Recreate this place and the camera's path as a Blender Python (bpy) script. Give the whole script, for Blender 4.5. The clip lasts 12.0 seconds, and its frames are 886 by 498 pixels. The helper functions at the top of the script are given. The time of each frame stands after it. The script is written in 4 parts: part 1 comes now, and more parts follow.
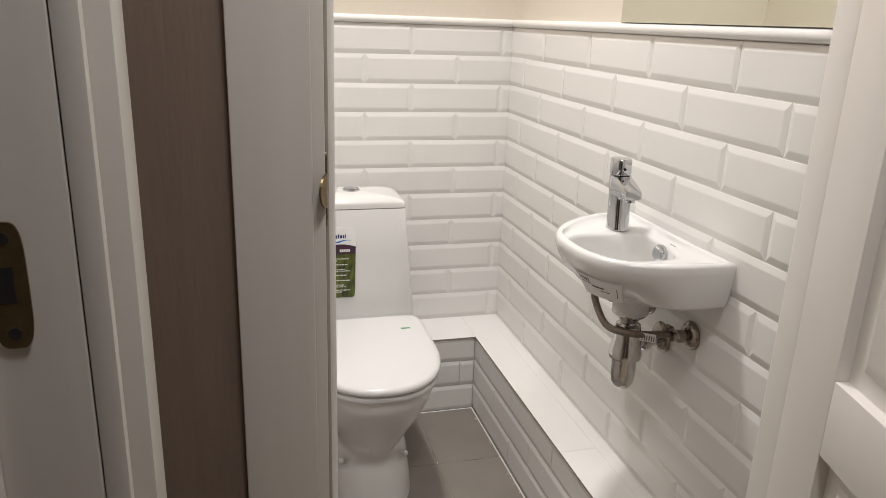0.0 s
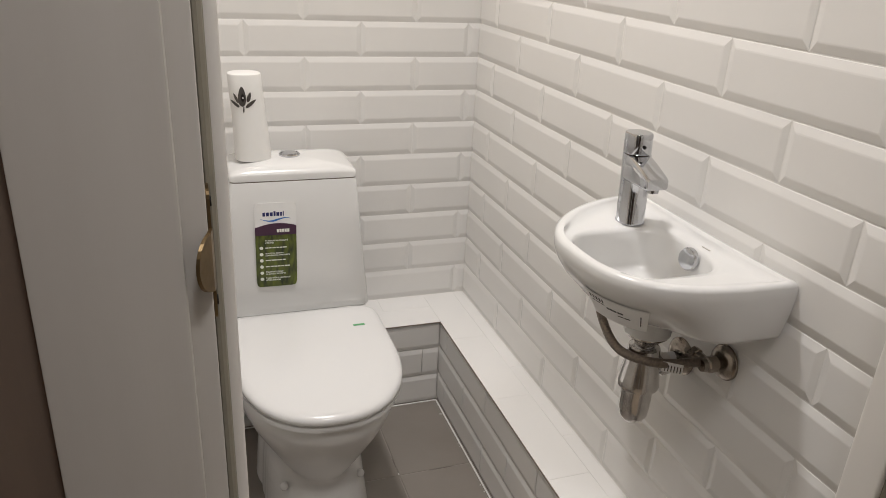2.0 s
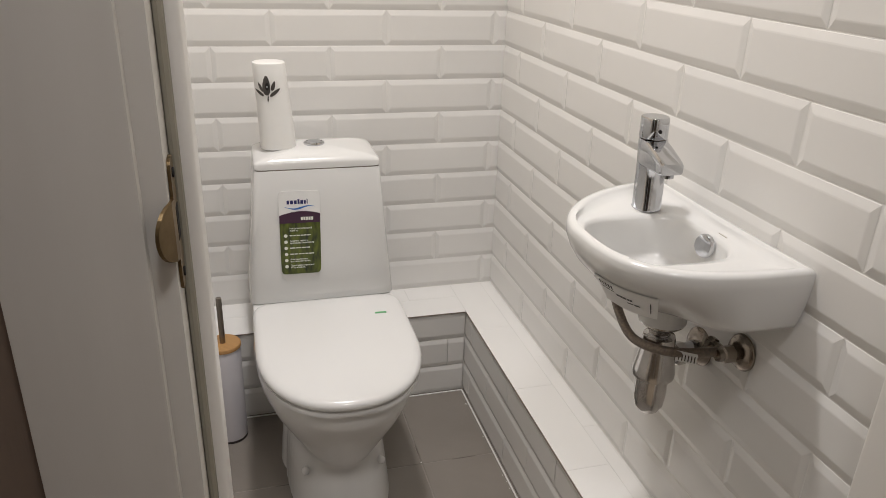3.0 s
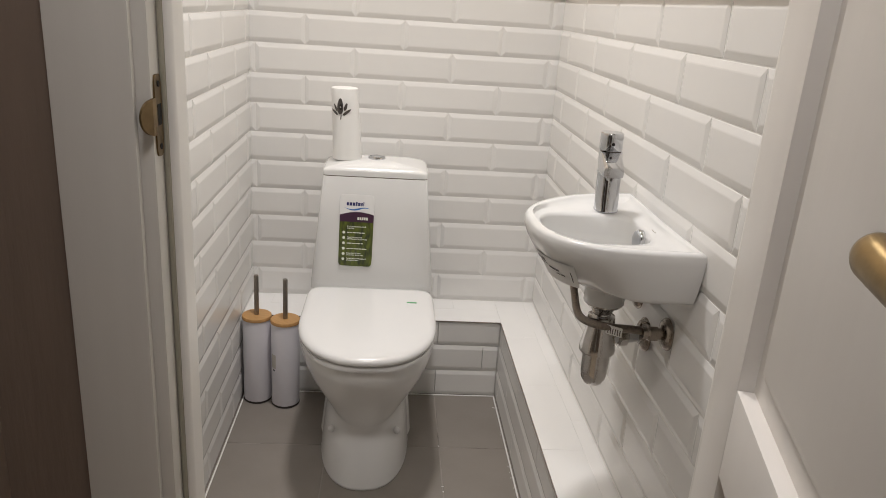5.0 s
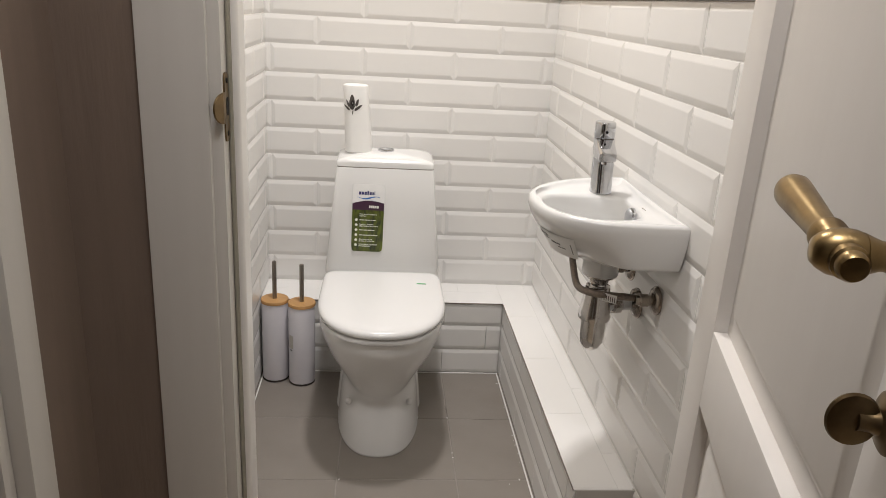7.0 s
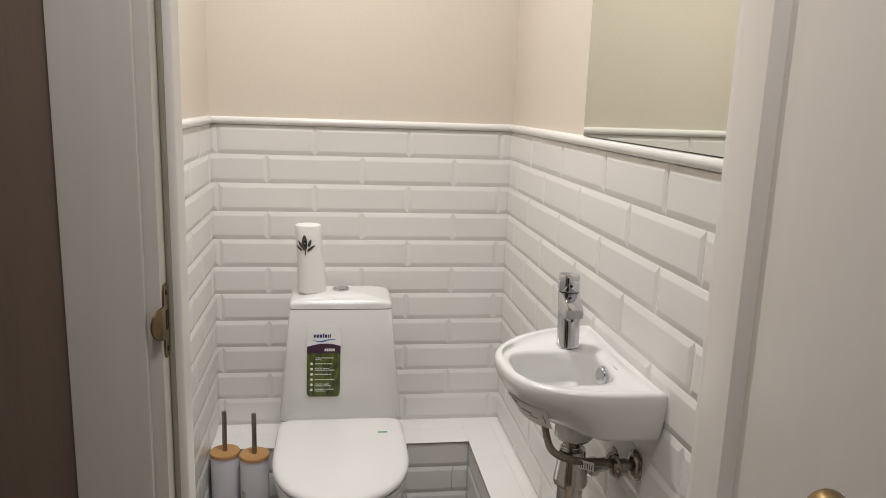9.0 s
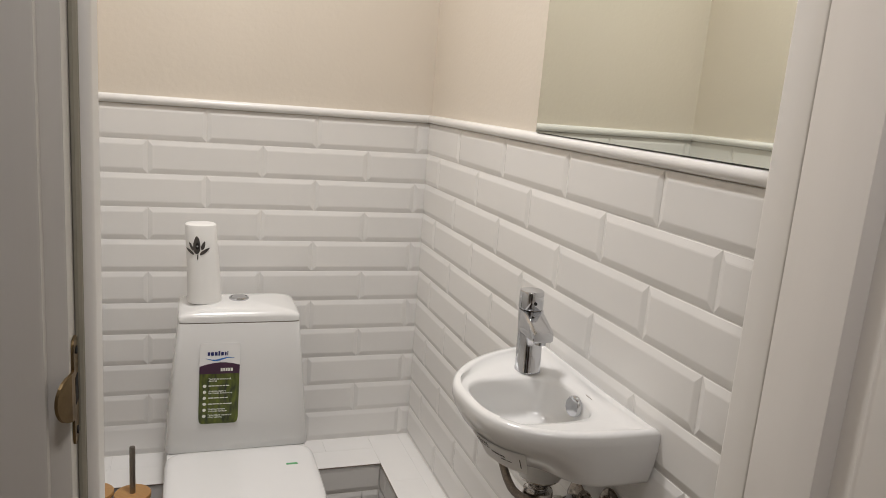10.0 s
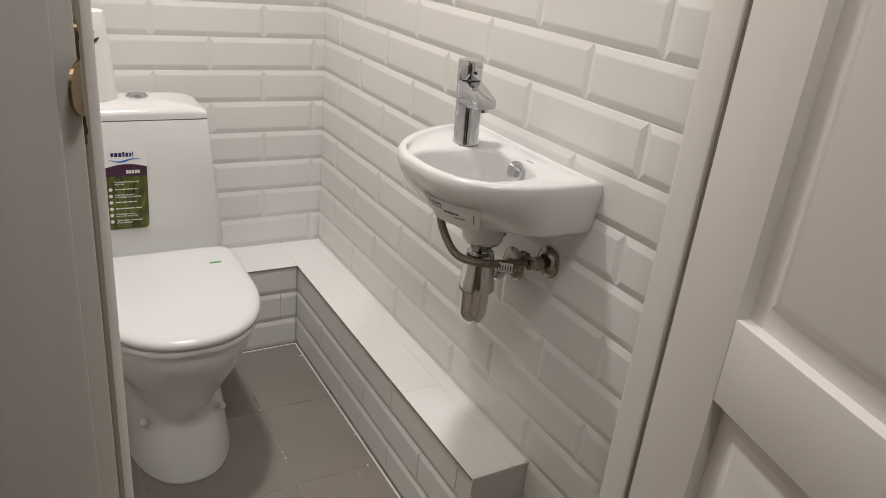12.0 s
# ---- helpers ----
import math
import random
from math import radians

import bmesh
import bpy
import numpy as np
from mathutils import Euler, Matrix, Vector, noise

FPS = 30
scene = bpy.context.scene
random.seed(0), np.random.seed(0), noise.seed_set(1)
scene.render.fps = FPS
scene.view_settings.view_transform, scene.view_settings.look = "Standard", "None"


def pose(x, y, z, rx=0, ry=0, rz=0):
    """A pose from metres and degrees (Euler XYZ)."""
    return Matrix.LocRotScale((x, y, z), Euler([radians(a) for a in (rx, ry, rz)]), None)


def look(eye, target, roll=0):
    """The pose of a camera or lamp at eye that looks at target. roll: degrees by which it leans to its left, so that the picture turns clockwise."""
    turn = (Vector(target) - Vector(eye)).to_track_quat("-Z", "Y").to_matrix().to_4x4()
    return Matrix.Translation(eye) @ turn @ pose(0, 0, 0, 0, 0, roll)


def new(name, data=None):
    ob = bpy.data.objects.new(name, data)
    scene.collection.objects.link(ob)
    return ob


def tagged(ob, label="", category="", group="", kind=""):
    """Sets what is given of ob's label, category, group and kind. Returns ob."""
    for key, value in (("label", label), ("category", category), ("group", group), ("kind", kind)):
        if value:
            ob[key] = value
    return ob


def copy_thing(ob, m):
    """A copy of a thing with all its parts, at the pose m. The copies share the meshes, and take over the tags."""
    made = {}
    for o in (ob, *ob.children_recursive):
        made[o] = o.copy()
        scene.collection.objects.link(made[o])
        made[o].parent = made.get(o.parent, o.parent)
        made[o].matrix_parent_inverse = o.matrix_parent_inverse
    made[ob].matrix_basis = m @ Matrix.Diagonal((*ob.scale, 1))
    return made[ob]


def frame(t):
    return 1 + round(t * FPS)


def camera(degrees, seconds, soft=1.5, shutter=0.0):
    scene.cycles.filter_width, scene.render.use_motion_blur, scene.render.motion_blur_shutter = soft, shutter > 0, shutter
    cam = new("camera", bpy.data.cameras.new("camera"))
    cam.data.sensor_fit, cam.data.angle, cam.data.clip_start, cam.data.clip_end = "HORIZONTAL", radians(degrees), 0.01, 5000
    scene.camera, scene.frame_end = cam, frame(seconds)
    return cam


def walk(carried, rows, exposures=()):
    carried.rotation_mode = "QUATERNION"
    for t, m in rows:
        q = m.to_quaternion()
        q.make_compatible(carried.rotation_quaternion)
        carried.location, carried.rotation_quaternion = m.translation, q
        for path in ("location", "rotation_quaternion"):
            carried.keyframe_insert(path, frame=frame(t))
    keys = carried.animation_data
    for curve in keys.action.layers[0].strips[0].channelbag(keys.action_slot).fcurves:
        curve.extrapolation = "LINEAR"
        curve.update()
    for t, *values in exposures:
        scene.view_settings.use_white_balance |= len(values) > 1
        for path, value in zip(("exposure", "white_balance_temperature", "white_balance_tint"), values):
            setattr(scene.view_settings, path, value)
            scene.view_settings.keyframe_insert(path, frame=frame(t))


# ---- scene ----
cam = camera(62.4, 12.0, soft=0.85)
PATH = [
    (0, (0.174, 0.27, 1.229), (0.686, 2.109, 0.631), 2.1),
    (0.5, (0.18, 0.388, 1.231), (0.786, 2.193, 0.618), 2.5),
    (1, (0.199, 0.494, 1.238), (0.862, 2.261, 0.575), 3.2),
    (1.5, (0.229, 0.598, 1.241), (0.894, 2.338, 0.514), 3.4),
    (2, (0.253, 0.634, 1.229), (0.878, 2.371, 0.458), 3.1),
    (2.5, (0.261, 0.633, 1.223), (0.838, 2.378, 0.436), 2.5),
    (3, (0.302, 0.618, 1.217), (0.81, 2.384, 0.427), 2.0),
    (3.2, (0.326, 0.604, 1.209), (0.788, 2.389, 0.435), 2.3),
    (4.8, (0.508, 0.315, 1.177), (0.666, 2.204, 0.538), 3.8),
    (5, (0.505, 0.277, 1.177), (0.659, 2.167, 0.543), 3.9),
    (5.5, (0.482, 0.183, 1.162), (0.633, 2.069, 0.515), 3.7),
    (6, (0.454, 0.093, 1.156), (0.622, 1.969, 0.482), 3.9),
    (6.5, (0.448, 0.074, 1.15), (0.624, 1.948, 0.473), 3.8),
    (7, (0.456, 0.125, 1.186), (0.629, 2.013, 0.548), 3.4),
    (7.5, (0.46, 0.182, 1.262), (0.64, 2.1, 0.725), 2.5),
    (7.7, (0.459, 0.185, 1.292), (0.644, 2.115, 0.799), 2.2),
    (9.3, (0.441, 0.277, 1.302), (0.8, 2.205, 0.909), 2.6),
    (9.5, (0.402, 0.319, 1.29), (0.845, 2.229, 0.893), 3.9),
    (10, (0.339, 0.481, 1.29), (1.002, 2.324, 0.885), 4.6),
    (10.5, (0.28, 0.551, 1.302), (1.177, 2.289, 0.888), 4.5),
    (11, (0.203, 0.553, 1.288), (1.255, 2.185, 0.81), 4.4),
    (11.5, (0.193, 0.529, 1.226), (1.244, 2.108, 0.591), 5.4),
    (12, (0.218, 0.498, 1.167), (1.186, 2.063, 0.382), 6.1),
]
walk(cam, [(t, look(eye, target, roll)) for t, eye, target, roll in PATH],
     exposures=[(0, 0.40), (1, 0.27), (2.5, 0.11), (3.2, 0.12), (4.8, 0.18), (5.5, 0.36), (6.5, 0.46), (7.0, 0.42), (7.7, 0.23), (9.5, 0.03), (10.5, -0.09), (11.2, -0.02), (12, 0.14)])


# ---- light ----
# ceiling lamp of the toilet room and the dimmer, cooler lamp of the hall
def area_lamp(name, place, size, watts, colour, spread=180):
    data = bpy.data.lights.new(name, "AREA")
    data.shape, data.size, data.energy, data.color = "DISK", size, watts, colour
    data.spread = radians(spread)
    ob = new(name, data)
    ob.matrix_world = Matrix.Translation(place)
    return ob


area_lamp("toilet_lamp", (0.48, 1.87, 2.452), 0.17, 10.0, (1.0, 0.970, 0.960), 135)
area_lamp("hall_lamp", (0.45, 0.46, 2.452), 0.30, 9.2, (1.0, 0.968, 0.965))
world = bpy.data.worlds.new("world")
scene.world = world
world.use_nodes = True
world.node_tree.nodes["Background"].inputs[0].default_value = (0.02, 0.02, 0.022, 1)


# ---- materials ----
def material(name, colour, rough=0.5, metal=0.0, tint=None, scale=8.0, amount=0.5, bump=0.0, bump_scale=60.0,
             stretch=(1, 1, 1), coat=0.0, rand=0.0, rough_var=0.0, detail=5.0, low=0.35):
    """A surface with two scales of variation: a broad tint and a fine relief."""
    m = bpy.data.materials.new(name)
    m.use_nodes = True
    n, l = m.node_tree.nodes, m.node_tree.links
    b = n["Principled BSDF"]
    b.inputs["Base Color"].default_value = (*colour, 1)
    b.inputs["Roughness"].default_value = rough
    b.inputs["Metallic"].default_value = metal
    b.inputs["Coat Weight"].default_value = coat
    co = n.new("ShaderNodeTexCoord")
    mp = n.new("ShaderNodeMapping")
    mp.inputs["Scale"].default_value = stretch
    l.new(co.outputs["Object"], mp.inputs["Vector"])
    out = None
    if tint:
        ns = n.new("ShaderNodeTexNoise")
        ns.inputs["Scale"].default_value, ns.inputs["Detail"].default_value = scale, detail
        l.new(mp.outputs["Vector"], ns.inputs["Vector"])
        mx = n.new("ShaderNodeMix")
        mx.data_type = "RGBA"
        mx.inputs[6].default_value, mx.inputs[7].default_value = (*colour, 1), (*tint, 1)
        rm = n.new("ShaderNodeMapRange")
        rm.inputs["From Min"].default_value, rm.inputs["From Max"].default_value = low, 0.7
        rm.inputs["To Max"].default_value = amount
        l.new(ns.outputs["Fac"], rm.inputs["Value"])
        l.new(rm.outputs["Result"], mx.inputs["Factor"])
        out = mx.outputs[2]
        if rough_var:
            rr = n.new("ShaderNodeMapRange")
            rr.inputs["To Min"].default_value, rr.inputs["To Max"].default_value = rough - rough_var, rough + rough_var
            l.new(ns.outputs["Fac"], rr.inputs["Value"])
            l.new(rr.outputs["Result"], b.inputs["Roughness"])
    if rand:
        oi = n.new("ShaderNodeObjectInfo")
        hs = n.new("ShaderNodeHueSaturation")
        rm = n.new("ShaderNodeMapRange")
        rm.inputs["To Min"].default_value, rm.inputs["To Max"].default_value = 1 - rand, 1 + rand
        l.new(oi.outputs["Random"], rm.inputs["Value"])
        l.new(rm.outputs["Result"], hs.inputs["Value"])
        if out:
            l.new(out, hs.inputs["Color"])
        else:
            hs.inputs["Color"].default_value = (*colour, 1)
        out = hs.outputs["Color"]
    if out:
        l.new(out, b.inputs["Base Color"])
    if bump:
        nb = n.new("ShaderNodeTexNoise")
        nb.inputs["Scale"].default_value, nb.inputs["Detail"].default_value = bump_scale, 4.0
        l.new(mp.outputs["Vector"], nb.inputs["Vector"])
        bp = n.new("ShaderNodeBump")
        bp.inputs["Strength"].default_value, bp.inputs["Distance"].default_value = bump, 0.002
        l.new(nb.outputs["Fac"], bp.inputs["Height"])
        l.new(bp.outputs["Normal"], b.inputs["Normal"])
    return m


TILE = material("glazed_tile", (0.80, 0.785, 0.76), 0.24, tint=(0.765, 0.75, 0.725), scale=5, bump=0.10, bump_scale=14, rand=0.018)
# ledge top: light falling from above is put into this paler tile colour
SLAB = material("lit_ledge_tile", (0.865, 0.85, 0.825), 0.24, tint=(0.84, 0.825, 0.80), scale=6, bump=0.06, bump_scale=20, rand=0.006)
GROUT = material("white_grout", (0.80, 0.785, 0.76), 0.7, tint=(0.70, 0.68, 0.645), scale=14, amount=0.6, bump=0.4, bump_scale=220)
EDGE_GROUT = material("dark_edge_grout", (0.20, 0.16, 0.135), 0.8, tint=(0.30, 0.26, 0.22), scale=25, bump=0.4, bump_scale=200)
PAINT = material("cream_wall_paint", (0.70, 0.635, 0.545), 0.75, tint=(0.66, 0.595, 0.505), scale=3, bump=0.25, bump_scale=90)
CEILING = material("white_ceiling_paint", (0.80, 0.79, 0.77), 0.8, tint=(0.77, 0.76, 0.73), scale=3, bump=0.1)
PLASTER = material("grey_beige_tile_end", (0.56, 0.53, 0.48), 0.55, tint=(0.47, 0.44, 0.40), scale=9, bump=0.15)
FLOOR_TILE = material("grey_porcelain", (0.246, 0.218, 0.191), 0.42, tint=(0.198, 0.174, 0.150), scale=7, bump=0.12, bump_scale=120, rand=0.03, rough_var=0.06)
FLOOR_GROUT = material("floor_grout", (0.31, 0.28, 0.25), 0.85, tint=(0.11, 0.09, 0.075), scale=7, amount=0.95, low=0.54, bump=0.4, bump_scale=160)
WALLPAPER = material("brown_wallpaper", (0.215, 0.160, 0.124), 0.7, tint=(0.168, 0.122, 0.093), scale=26, stretch=(1, 1, 0.12), bump=0.35, bump_scale=150)
TRIM = material("white_painted_wood", (0.68, 0.65, 0.605), 0.42, tint=(0.62, 0.59, 0.545), scale=30, stretch=(1, 1, 0.06), bump=0.10, bump_scale=70)
DOOR = material("off_white_door_paint", (0.80, 0.765, 0.725), 0.40, tint=(0.76, 0.725, 0.685), scale=24, stretch=(1, 1, 0.08), bump=0.08, bump_scale=60)
# unseen hall floor, pale so that it reflects light onto the low woodwork
BOUNCE_FLOOR = material("hall_bounce_floor", (0.46, 0.38, 0.29), 0.5, tint=(0.36, 0.29, 0.21), scale=12, stretch=(1, 0.1, 1))
SEAL = material("olive_grey_rubber", (0.34, 0.315, 0.255), 0.6, tint=(0.26, 0.24, 0.19), scale=30)
BRASS = material("antique_brass", (0.34, 0.24, 0.112), 0.33, 1.0, tint=(0.15, 0.10, 0.048), scale=40, amount=0.75, bump=0.05, bump_scale=150, rough_var=0.08)
DARK_BRASS = material("darkened_brass", (0.23, 0.16, 0.08), 0.40, 0.8, tint=(0.12, 0.08, 0.04), scale=45, amount=0.8, bump=0.06, bump_scale=150, rough_var=0.08)
HOLE = material("dark_hole", (0.012, 0.010, 0.009), 0.8)
CERAMIC = material("white_sanitary_ceramic", (0.74, 0.735, 0.72), 0.19, tint=(0.72, 0.71, 0.695), scale=4, coat=0.12)
SEAT = material("white_gloss_plastic", (0.72, 0.715, 0.705), 0.2, tint=(0.70, 0.69, 0.68), scale=5)
CHROME = material("chrome", (0.60, 0.61, 0.635), 0.07, 1.0, tint=(0.53, 0.54, 0.56), scale=60)
SATIN = material("satin_chrome", (0.64, 0.62, 0.60), 0.17, 1.0, tint=(0.44, 0.42, 0.40), scale=50, amount=0.5)
NICKEL = material("dull_nickel", (0.34, 0.295, 0.25), 0.26, 1.0, tint=(0.22, 0.19, 0.16), scale=45, amount=0.7, rough_var=0.06)
BRAID = material("braided_hose", (0.25, 0.205, 0.165), 0.42, 0.6, tint=(0.12, 0.10, 0.09), scale=260, amount=0.8, bump=0.5, bump_scale=420)
LABEL = material("white_paper", (0.86, 0.855, 0.84), 0.5, tint=(0.80, 0.79, 0.775), scale=30)
INK = material("black_ink", (0.03, 0.03, 0.035), 0.6)
BAMBOO = material("bamboo_wood", (0.52, 0.29, 0.11), 0.45, tint=(0.40, 0.21, 0.075), scale=18, stretch=(1, 9, 1), bump=0.1)
CANISTER = material("lilac_white_plastic", (0.74, 0.72, 0.76), 0.38, tint=(0.69, 0.67, 0.71), scale=7)
BASE_RUBBER = material("dark_rubber", (0.03, 0.022, 0.02), 0.6)
STEEL = material("brushed_steel", (0.33, 0.30, 0.265), 0.34, 1.0, tint=(0.24, 0.215, 0.19), scale=40, stretch=(1, 1, 0.1))
PLASTIC = material("cream_white_plastic", (0.85, 0.84, 0.815), 0.35, tint=(0.82, 0.805, 0.775), scale=9)
MOTIF = material("grey_brown_motif", (0.055, 0.048, 0.044), 0.4, tint=(0.12, 0.105, 0.095), scale=60)
PURPLE = material("dark_purple_print", (0.055, 0.018, 0.045), 0.35)
NAVY = material("navy_print", (0.02, 0.025, 0.13), 0.35)
BLUE = material("blue_print", (0.03, 0.16, 0.50), 0.35)
LEAF_GREEN = material("bright_green_print", (0.10, 0.36, 0.14), 0.4)
GREEN_PRINT = material("green_foliage_print", (0.135, 0.165, 0.016), 0.32, tint=(0.008, 0.014, 0.004), scale=95, amount=1.0, stretch=(1, 0.3, 1), detail=6, low=0.30)
WHITE_PRINT = material("pale_print", (0.78, 0.80, 0.72), 0.4)
# upright stops: the toilet room's light on them is painted in, paler than TRIM
STOP = material("room_lit_trim_paint", (0.83, 0.805, 0.765), 0.35, tint=(0.80, 0.77, 0.73), scale=24, stretch=(1, 1, 0.08), bump=0.06)
MIRROR = material("mirror", (0.80, 0.835, 0.775), 0.012, 1.0)
MIRROR_EDGE = material("mirror_ground_edge", (0.16, 0.17, 0.15), 0.25, 0.6)

W = {}


def thing(name, place=(0, 0, 0), label="", category="", group="", kind="", m=None):
    ob = new(name)
    ob.empty_display_size = 0.05
    ob.matrix_basis = m or Matrix.Translation(place)
    W[ob.name] = ob.matrix_basis.copy()
    return tagged(ob, label, category, group, kind)


def part(name, bm, mat, parent=None, label="", smooth=False, local=False):
    """Links a bmesh, given in the world's coordinates (or its parent's, if local), as one mesh object."""
    if parent is not None and not local:
        bm.transform(W[parent.name].inverted())
    bmesh.ops.recalc_face_normals(bm, faces=bm.faces)
    me = bpy.data.meshes.new(name)
    bm.to_mesh(me)
    bm.free()
    me.materials.append(mat)
    if smooth:
        me.polygons.foreach_set("use_smooth", [True] * len(me.polygons))
        me.set_sharp_from_angle(angle=radians(smooth if smooth is not True else 40))
    ob = new(name, me)
    if parent is not None:
        ob.parent = parent
        W[ob.name] = W[parent.name]
    else:
        W[ob.name] = Matrix()
    if label:
        ob["label"] = label
    return ob


def box(bm, x0, y0, z0, x1, y1, z1, bevel=0.0, segments=2):
    made = bmesh.ops.create_cube(bm, size=1.0)["verts"]
    bmesh.ops.transform(bm, verts=made, matrix=Matrix.Translation(((x0 + x1) / 2, (y0 + y1) / 2, (z0 + z1) / 2)) @ Matrix.Diagonal((x1 - x0, y1 - y0, z1 - z0, 1)))
    if bevel:
        edges = list({e for v in made for e in v.link_edges})
        bmesh.ops.bevel(bm, geom=edges, offset=bevel, segments=segments, affect="EDGES", profile=0.6)
    return bm


def boxed(*args, **kw):
    return box(bmesh.new(), *args, **kw)


def loft(bm, rings, close=True, caps=(True, True)):
    """Skins closed rings of equally many points."""
    rows = [[bm.verts.new(p) for p in ring] for ring in rings]
    n = len(rows[0])
    for a, b in zip(rows, rows[1:]):
        for i in range(n if close else n - 1):
            j = (i + 1) % n
            bm.faces.new((a[i], a[j], b[j], b[i]))
    if caps[0]:
        bm.faces.new(rows[0][::-1])
    if caps[1]:
        bm.faces.new(rows[-1])
    return bm


def lathe(bm, profile, m=Matrix(), n=32):
    rings = [[m @ Vector((r * math.cos(2 * math.pi * i / n), r * math.sin(2 * math.pi * i / n), z)) for i in range(n)] for r, z in profile]
    return loft(bm, rings)


def turned(profile, m=Matrix(), n=32):
    return lathe(bmesh.new(), profile, m, n)


def smooth_path(points, steps=10):
    pts = [Vector(p) for p in points]
    pts = [2 * pts[0] - pts[1]] + pts + [2 * pts[-1] - pts[-2]]
    out = []
    for a, b, c, d in zip(pts, pts[1:], pts[2:], pts[3:]):
        for k in range(steps):
            t = k / steps
            out.append(0.5 * (2 * b + (c - a) * t + (2 * a - 5 * b + 4 * c - d) * t * t + (3 * b - a - 3 * c + d) * t ** 3))
    return out + [pts[-2]]


def tube(points, radius, n=12, steps=10, ripple=0.0):
    path = smooth_path(points, steps)
    rings = []
    for i, p in enumerate(path):
        d = (path[min(i + 1, len(path) - 1)] - path[max(i - 1, 0)]).normalized()
        q = d.to_track_quat("Z", "Y")
        r = radius * (1 + ripple * (i % 2))
        rings.append([p + q @ Vector((r * math.cos(2 * math.pi * k / n), r * math.sin(2 * math.pi * k / n), 0)) for k in range(n)])
    return loft(bmesh.new(), rings)


def rounded(hx, hy, n=4.0, count=48, cx=0.0, cy=0.0, z=0.0):
    """A superellipse ring."""
    out = []
    for i in range(count):
        a = 2 * math.pi * i / count
        c, s = math.cos(a), math.sin(a)
        out.append(Vector((cx + hx * math.copysign(abs(c) ** (2 / n), c), cy + hy * math.copysign(abs(s) ** (2 / n), s), z)))
    return out


# ---- the toilet room's shell ----
X0, X1, Y0, Y1, TOP = 0.078, 1.000, 1.135, 2.505, 2.46
ROW, LONG = 0.0866, 0.287
TILE_TOP = 14 * ROW


def shell(name, *size, mat=PAINT, label="", category="wall"):
    return tagged(part(name, boxed(*size), mat), label, category, kind="structure")


wall_north = shell("wall_north", X0 - 0.1, Y1, -0.1, X1 + 0.1, Y1 + 0.1, TOP, label="cream painted wall above white bevelled tiles")
wall_east = shell("wall_east", X1, Y0, -0.1, X1 + 0.1, Y1, TOP, label="cream painted wall above white bevelled tiles")
wall_west = shell("wall_west", X0 - 0.1, Y0, -0.1, X0, Y1, TOP, label="cream painted wall above white bevelled tiles")
floor = tagged(part("floor", boxed(X0, 1.0, -0.06, X1, Y1, -0.0012), FLOOR_GROUT), "grey porcelain tile floor with pale grout", "floor", kind="structure")
ceiling = tagged(part("ceiling", boxed(X0 - 0.1, Y0, TOP, X1 + 0.1, Y1 + 0.1, TOP + 0.08), CEILING), "plain white ceiling", "ceiling", kind="structure")

# front wall with the doorway
DX0, DX1, DTOP = 0.2575, 0.9625, 2.03
bm = bmesh.new()
box(bm, -1.6, 1.055, -0.1, DX0 - 0.03, Y0, 2.6)
box(bm, DX1 + 0.03, 1.055, -0.1, 2.0, Y0, 2.6)
box(bm, DX0 - 0.03, 1.055, DTOP + 0.03, DX1 + 0.03, Y0, 2.6)
wall_south = tagged(part("wall_south", bm, WALLPAPER), "wall with brown textured wallpaper round the doorway", "wall", kind="structure")
lining = tagged(part("wall_lining", boxed(X0, Y0, 0.0, DX0 - 0.03, Y0 + 0.004, TOP), PAINT), "cream painted inner face beside the doorway", "wall", kind="structure")

# hall
# the floor is out of view; its pale colour is an added reflector
hall_floor = tagged(part("hall_floor", boxed(-1.7, -1.6, -0.06, 2.0, 1.0, 0.0), BOUNCE_FLOOR), "unseen hall floor, made pale to bounce light upwards", "floor", kind="structure")
hall_ceiling = tagged(part("hall_ceiling", boxed(-1.7, -1.6, TOP, 2.0, 1.055, TOP + 0.08), CEILING), "plain white hall ceiling", "ceiling", kind="structure")
shell("hall_wall_back", -1.7, -1.7, -0.1, 2.0, -1.6, TOP, mat=WALLPAPER, label="brown textured wallpaper hall wall")
shell("hall_wall_east", 1.9, -1.6, -0.1, 2.0, 1.055, TOP, mat=WALLPAPER, label="brown textured wallpaper hall wall")
SIDE_Y0, SIDE_Y1 = 0.02, 0.790
bm = bmesh.new()
box(bm, -0.05, SIDE_Y1 + 0.02, -0.1, 0.062, 1.055, TOP)
box(bm, -0.05, -1.6, -0.1, 0.062, SIDE_Y0 - 0.02, TOP)
box(bm, -0.05, SIDE_Y0 - 0.02, DTOP + 0.02, 0.062, SIDE_Y1 + 0.02, TOP)
hall_wall_west = tagged(part("hall_wall_west", bm, WALLPAPER), "brown wallpaper hall wall round a neighbouring doorway", "wall", kind="structure")
shell("side_room_wall", -1.7, -1.6, -0.1, -1.6, 1.055, TOP, label="plain cream wall of the neighbouring room")


# ---- door frames ----
def frame_board(parent, name, *size, bevel=0.002, mat=TRIM, segments=2):
    return part(name, boxed(*size, bevel=bevel, segments=segments), mat, parent, smooth=30)


door_frame = thing("door_frame", (DX0, 1.05, 0), "white painted wooden door frame with flat casing", "door frame", kind="structure")
